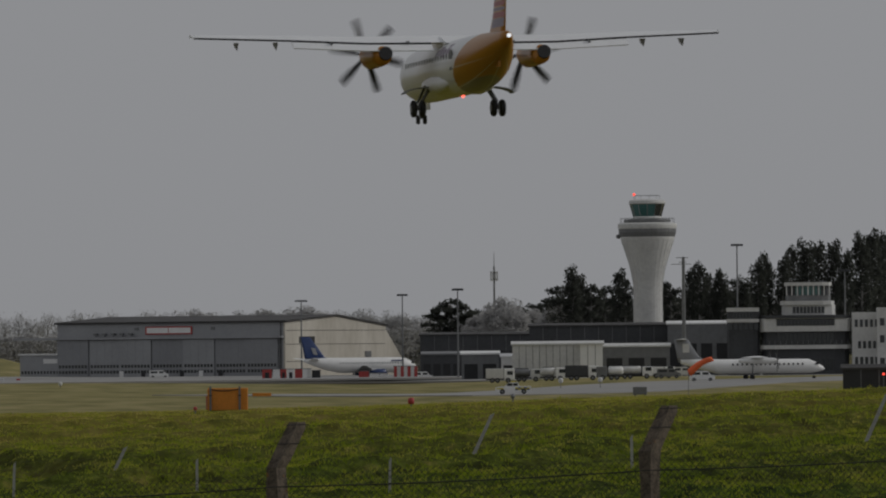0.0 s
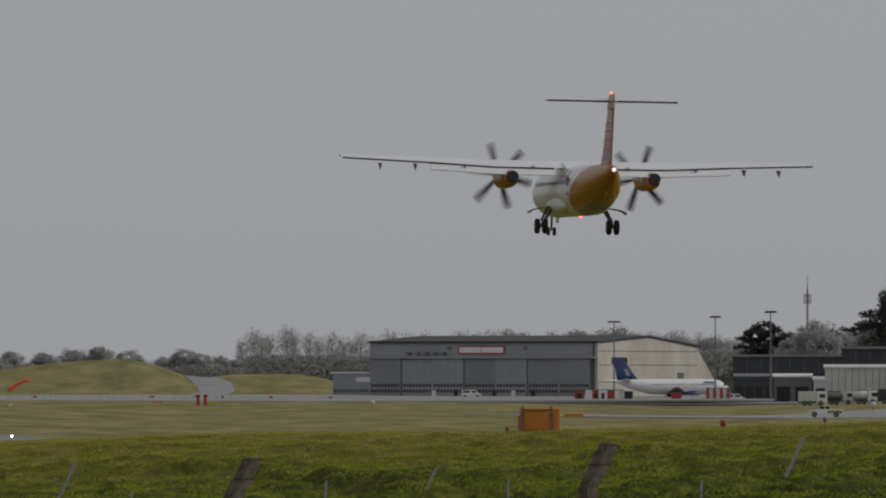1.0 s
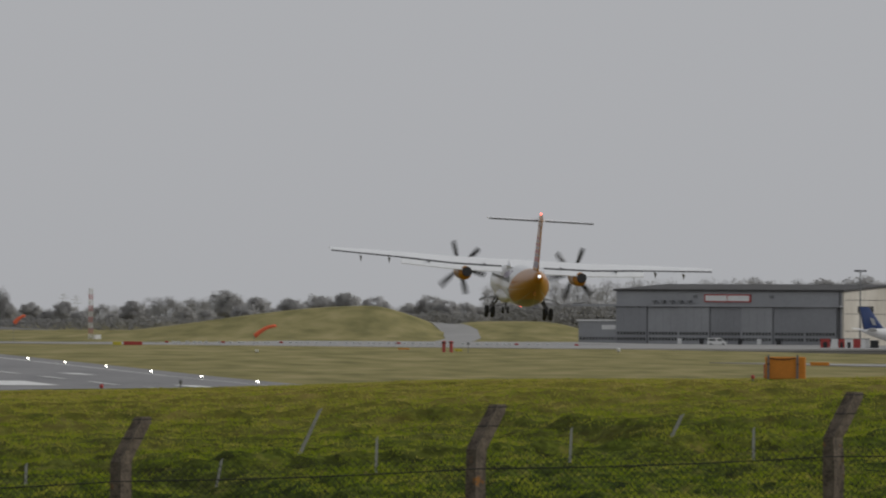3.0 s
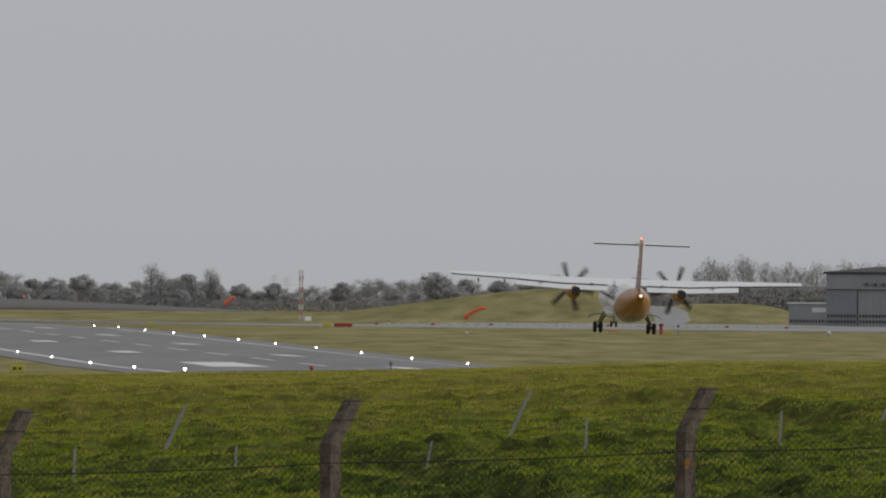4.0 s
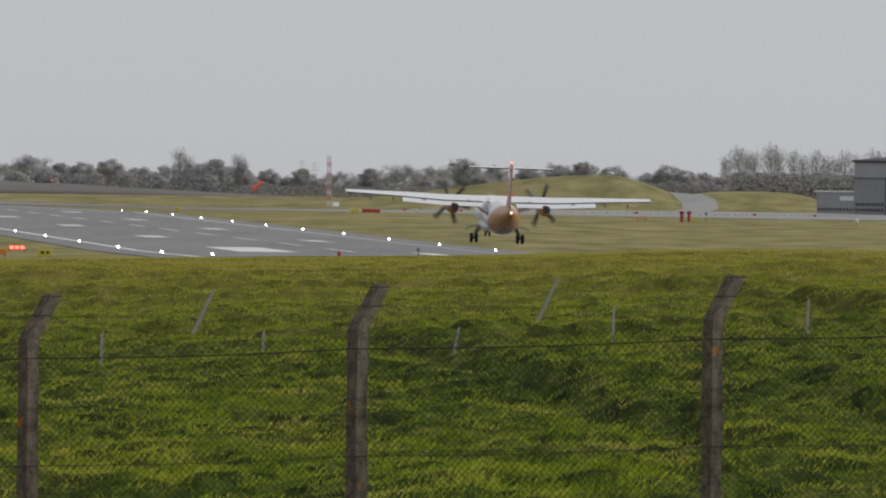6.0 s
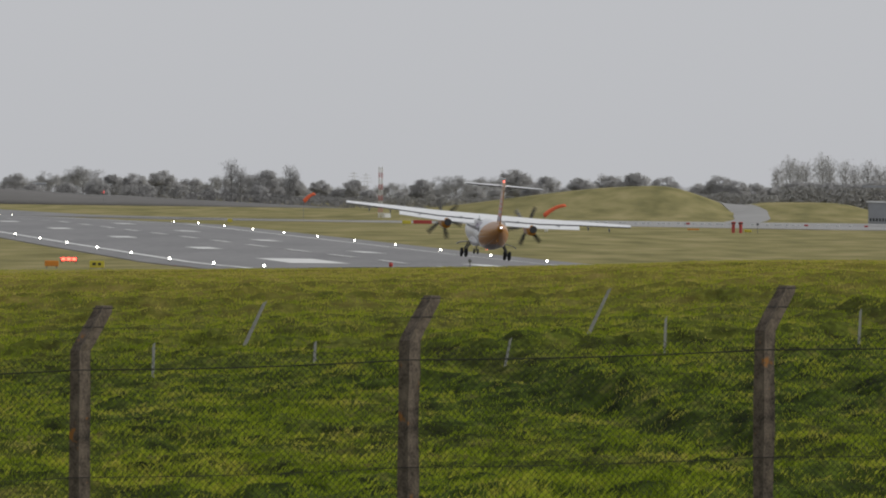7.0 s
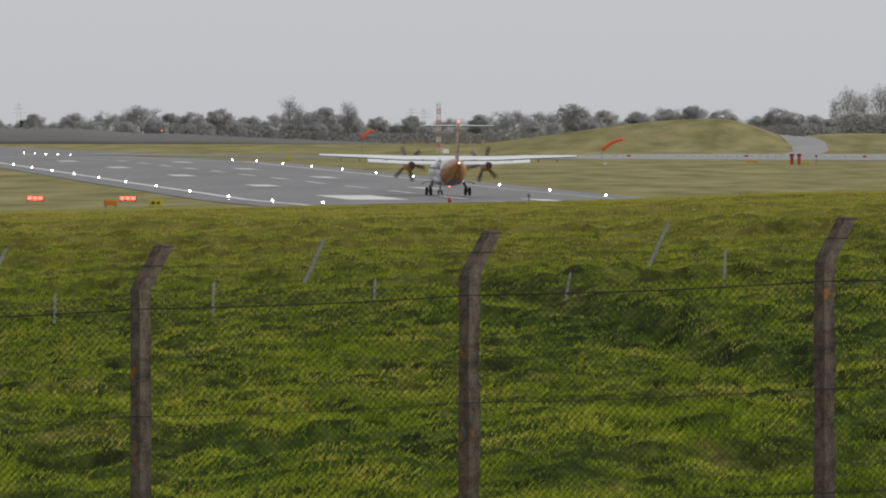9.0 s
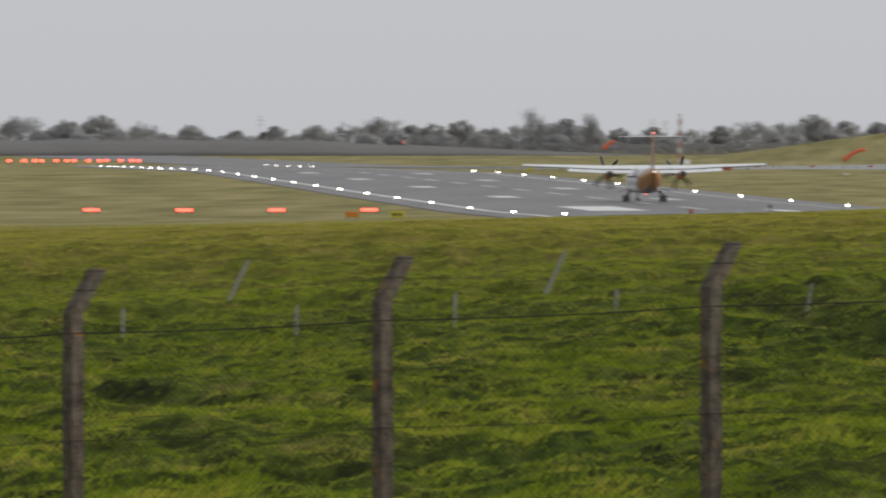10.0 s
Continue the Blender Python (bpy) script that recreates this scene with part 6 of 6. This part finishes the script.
def wood_edge(dark):
    """Hedge and scrub under the trees: nobody could count it."""
    rng = np.random.default_rng(77)
    vs, fs, off = [], [], 0
    for b0, b1, d, v_top, n in ((-2300, -930, 2850, 24, 15000), (-960, -60, 2880, 12, 20000), (-140, 90, 2520, 24, 6000), (90, 320, 2560, 38, 4000), (880, 1200, 2330, 50, 6000)) if not dark else ((1180, 1900, 2100, 92, 14000),):
        bb = rng.uniform(b0, b1, n)
        dd = d + rng.uniform(-25, 25, n)
        p = np.zeros((n, 3))
        for i in range(n):
            x, y = spot(bb[i], dd[i])
            g = ground_z(x, y)
            top = EYE + (v_top + 7 * noise.noise((bb[i] * 0.03, 1.7, 0))) * dd[i] / UNIT - g
            p[i] = (x, y, g + top * rng.random() ** 0.8)
        a = rng.normal(size=(n, 3))
        a /= np.linalg.norm(a, axis=1)[:, None]
        c = np.cross(a, rng.normal(size=(n, 3)))
        c /= np.linalg.norm(c, axis=1)[:, None]
        s = 0.2 + 0.25 * rng.random((n, 1))
        vs.append(np.stack([p - a * s, p + c * s * 0.6, p + a * s, p - c * s * 0.6], 1).reshape(-1, 3))
        fs.append(np.arange(4 * n).reshape(-1, 4) + off)
        off += 4 * n
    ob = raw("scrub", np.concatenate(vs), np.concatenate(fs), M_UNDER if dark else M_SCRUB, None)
    tagged(ob, "dense dark undergrowth below the evergreens" if dark else "dense scrub and hedge under the trees, greyed for haze", "scrub", kind="stuff")


def far_bank():
    """Brown field rising to the far hedge."""
    bm = bmesh.new()
    rows = []
    for k in range(70):
        b = -2400 + k * 25
        ends = min(1.0, (69 - k) / 26)
        r = []
        for dd, up in ((2795, -0.3), (2800, 1.8), (2812, 4.0), (2830, 5.3), (2860, 5.6), (2900, 4.0), (2930, -0.3)):
            x, y = spot(b, dd)
            r.append((x, y, ground_z(x, y) + up * (0.9 + 0.14 * noise.noise((b * 0.01, dd * 0.02, 0))) * (ends if up > 0 else 1)))
        rows.append(r)
    ring_loft(bm, rows)
    tagged(part("field_bank", bm, M_BANK, smooth=True), "smooth brown field bank below the far trees", "ground", kind="structure")


far_bank()
wood_edge(False)
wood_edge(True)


# ---- rough grass ----
def grass_blade_material():
    m = bpy.data.materials.new("grass_blades")
    m.use_nodes = True
    n, l = m.node_tree.nodes, m.node_tree.links
    p = n["Principled BSDF"]
    p.inputs["Roughness"].default_value = 0.8
    p.inputs["Specular IOR Level"].default_value = 0.02
    geo = n.new("ShaderNodeNewGeometry")
    tc = n.new("ShaderNodeTexCoord")
    mp = n.new("ShaderNodeMapping")
    mp.inputs["Scale"].default_value = (1, 0.22, 1)
    l.new(tc.outputs["Object"], mp.inputs["Vector"])
    tx = n.new("ShaderNodeTexNoise")
    tx.inputs["Scale"].default_value, tx.inputs["Detail"].default_value = 0.9, 8
    l.new(mp.outputs[0], tx.inputs["Vector"])
    add = n.new("ShaderNodeMath")
    add.operation = "MULTIPLY_ADD"
    add.inputs[1].default_value, add.inputs[2].default_value = 0.16, -0.08
    l.new(geo.outputs["Random Per Island"], add.inputs[0])
    sm = n.new("ShaderNodeMath")
    l.new(add.outputs[0], sm.inputs[0])
    l.new(tx.outputs["Fac"], sm.inputs[1])
    r = n.new("ShaderNodeValToRGB")
    e = r.color_ramp.elements
    for _ in range(3):
        e.new(0.5)
    for k, (pos, c) in zip(e, ((0.28, (0.08, 0.115, 0.008)), (0.40, (0.17, 0.232, 0.015)), (0.52, (0.265, 0.325, 0.025)), (0.64, (0.385, 0.375, 0.05)), (0.78, (0.5, 0.43, 0.12)))):
        k.position, k.color = pos, (*c, 1)
    ln = n.new("ShaderNodeVectorMath")
    ln.operation = "LENGTH"
    l.new(tc.outputs["Object"], ln.inputs[0])
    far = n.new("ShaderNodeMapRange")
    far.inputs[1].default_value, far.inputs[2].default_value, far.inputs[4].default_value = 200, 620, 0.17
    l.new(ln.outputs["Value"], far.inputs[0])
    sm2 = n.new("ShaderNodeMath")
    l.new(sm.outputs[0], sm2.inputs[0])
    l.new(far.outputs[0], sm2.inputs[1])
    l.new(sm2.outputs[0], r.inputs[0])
    l.new(r.outputs[0], p.inputs["Base Color"])
    return m


def grow_grass():
    rng = np.random.default_rng(5)
    n = 760000
    d = np.exp(rng.uniform(math.log(60), math.log(690), n))
    b = rng.uniform(-2050, 1950, n)
    x, y = d * np.sin(b / UNIT), d * np.cos(b / UNIT)
    # blades thinned here; the darker ground below stands for shade
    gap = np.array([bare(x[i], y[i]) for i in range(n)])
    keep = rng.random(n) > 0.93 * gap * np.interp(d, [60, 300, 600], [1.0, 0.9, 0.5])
    d, b, x, y = d[keep], b[keep], x[keep], y[keep]
    n = len(d)
    z = np.array([ground_z(x[i], y[i]) + rough_z(x[i], y[i]) for i in range(n)])
    clump = np.array([noise.noise((x[i] * 0.35, y[i] * 0.09, 2.0)) + 0.9 * noise.noise((x[i] * 1.5, y[i] * 0.5, 8.0)) for i in range(n)])
    u = d / UNIT
    h = (0.022 + 0.05 * rng.random(n)) * (1 + 1.4 * np.clip(clump, -0.6, 1)) + 0.8 * u
    w = np.maximum(0.0035, 0.55 * u) * (0.5 + rng.random(n))
    lean = rng.normal(0.25, 0.55, n) * h
    v = np.zeros((n, 4, 3))
    v[:, 0] = np.stack([x - w, y, z - 0.03], 1)
    v[:, 1] = np.stack([x + w, y, z - 0.03], 1)
    v[:, 2] = np.stack([x + w * 0.6 + lean * 0.45, y + 0.05, z + h * 0.62], 1)
    v[:, 3] = np.stack([x + lean, y + 0.1, z + h], 1)
    q = 4 * np.arange(n)
    f = np.stack([q, q + 1, q + 2, q, q + 2, q + 3], 1).reshape(-1, 3)
    me = bpy.data.meshes.new("grass")
    me.from_pydata(v.reshape(-1, 3).tolist(), [], f.tolist())
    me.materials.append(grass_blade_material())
    tagged(new("grass", me), "long wind-bent tufted green grass with straw patches", "grass", kind="stuff")


grow_grass()


# ---- what moves ----
FLIGHT = [
    # seconds, along the runway, sideways of its centreline, wheels above the runway, heading, pitch, bank
    (0.0, 447.7, 1.8, 18.11, -1.0, -0.5, -0.44),
    (0.5, 475.8, 1.8, 16.36, -1.5, 0.0, -0.02),
    (1.0, 505.3, 1.8, 14.22, -2.0, 0.5, 0.94),
    (1.5, 536.4, 1.8, 12.12, -2.5, 1.0, 2.11),
    (2.0, 568.4, 1.8, 9.99, -3.0, 1.5, 3.45),
    (2.5, 599.8, 1.8, 8.09, -2.94, 2.0, 3.91),
    (3.0, 629.8, 1.8, 6.52, -2.88, 2.15, 2.9),
    (4.5, 714.9, 1.8, 3.12, -2.7, 2.6, 1.61),
    (5.0, 741.8, 1.8, 2.37, -2.38, 2.9, 1.54),
    (5.5, 767.5, 1.8, 1.96, -2.07, 3.2, 0.5),
    (6.0, 794.8, 1.8, 1.6, -1.75, 2.87, 1.16),
    (7.5, 873.4, 1.8, 0.37, -0.8, 1.5, 5.05),
    (8.0, 896.0, 1.8, 0.03, -0.8, 0.8, 0.99),
    (8.5, 920.2, 1.8, 0.02, -0.8, 0.23, -0.13),
    (9.0, 946.3, 1.8, -0.02, -0.8, 0.0, 0.2),
    (9.5, 972.7, 1.8, 0.02, -0.8, 0.0, 0.18),
    (10.0, 999.9, 1.8, 0.06, -0.8, 0.0, -0.15),
]


def motions():
    rows = []
    for t, s, off, h, yaw, pitch, bank in FLIGHT:
        x, y = on_runway(s, RUN_LAT + off)
        rows.append((t, Matrix.Translation((x, y, h)) @ pose(0, 0, 0, 0, 0, math.degrees(-RUN_A) + yaw) @ pose(0, 0, 0, pitch, bank, 0)))
    walk(AIRLINER, rows)
    for prop, side in PROPS:
        walk(prop, [(k / 30.0, Matrix.Translation(prop.location) @ pose(0, 0, 0, 0, -80 * k + 17 * side, 0)) for k in range(302)])


motions()
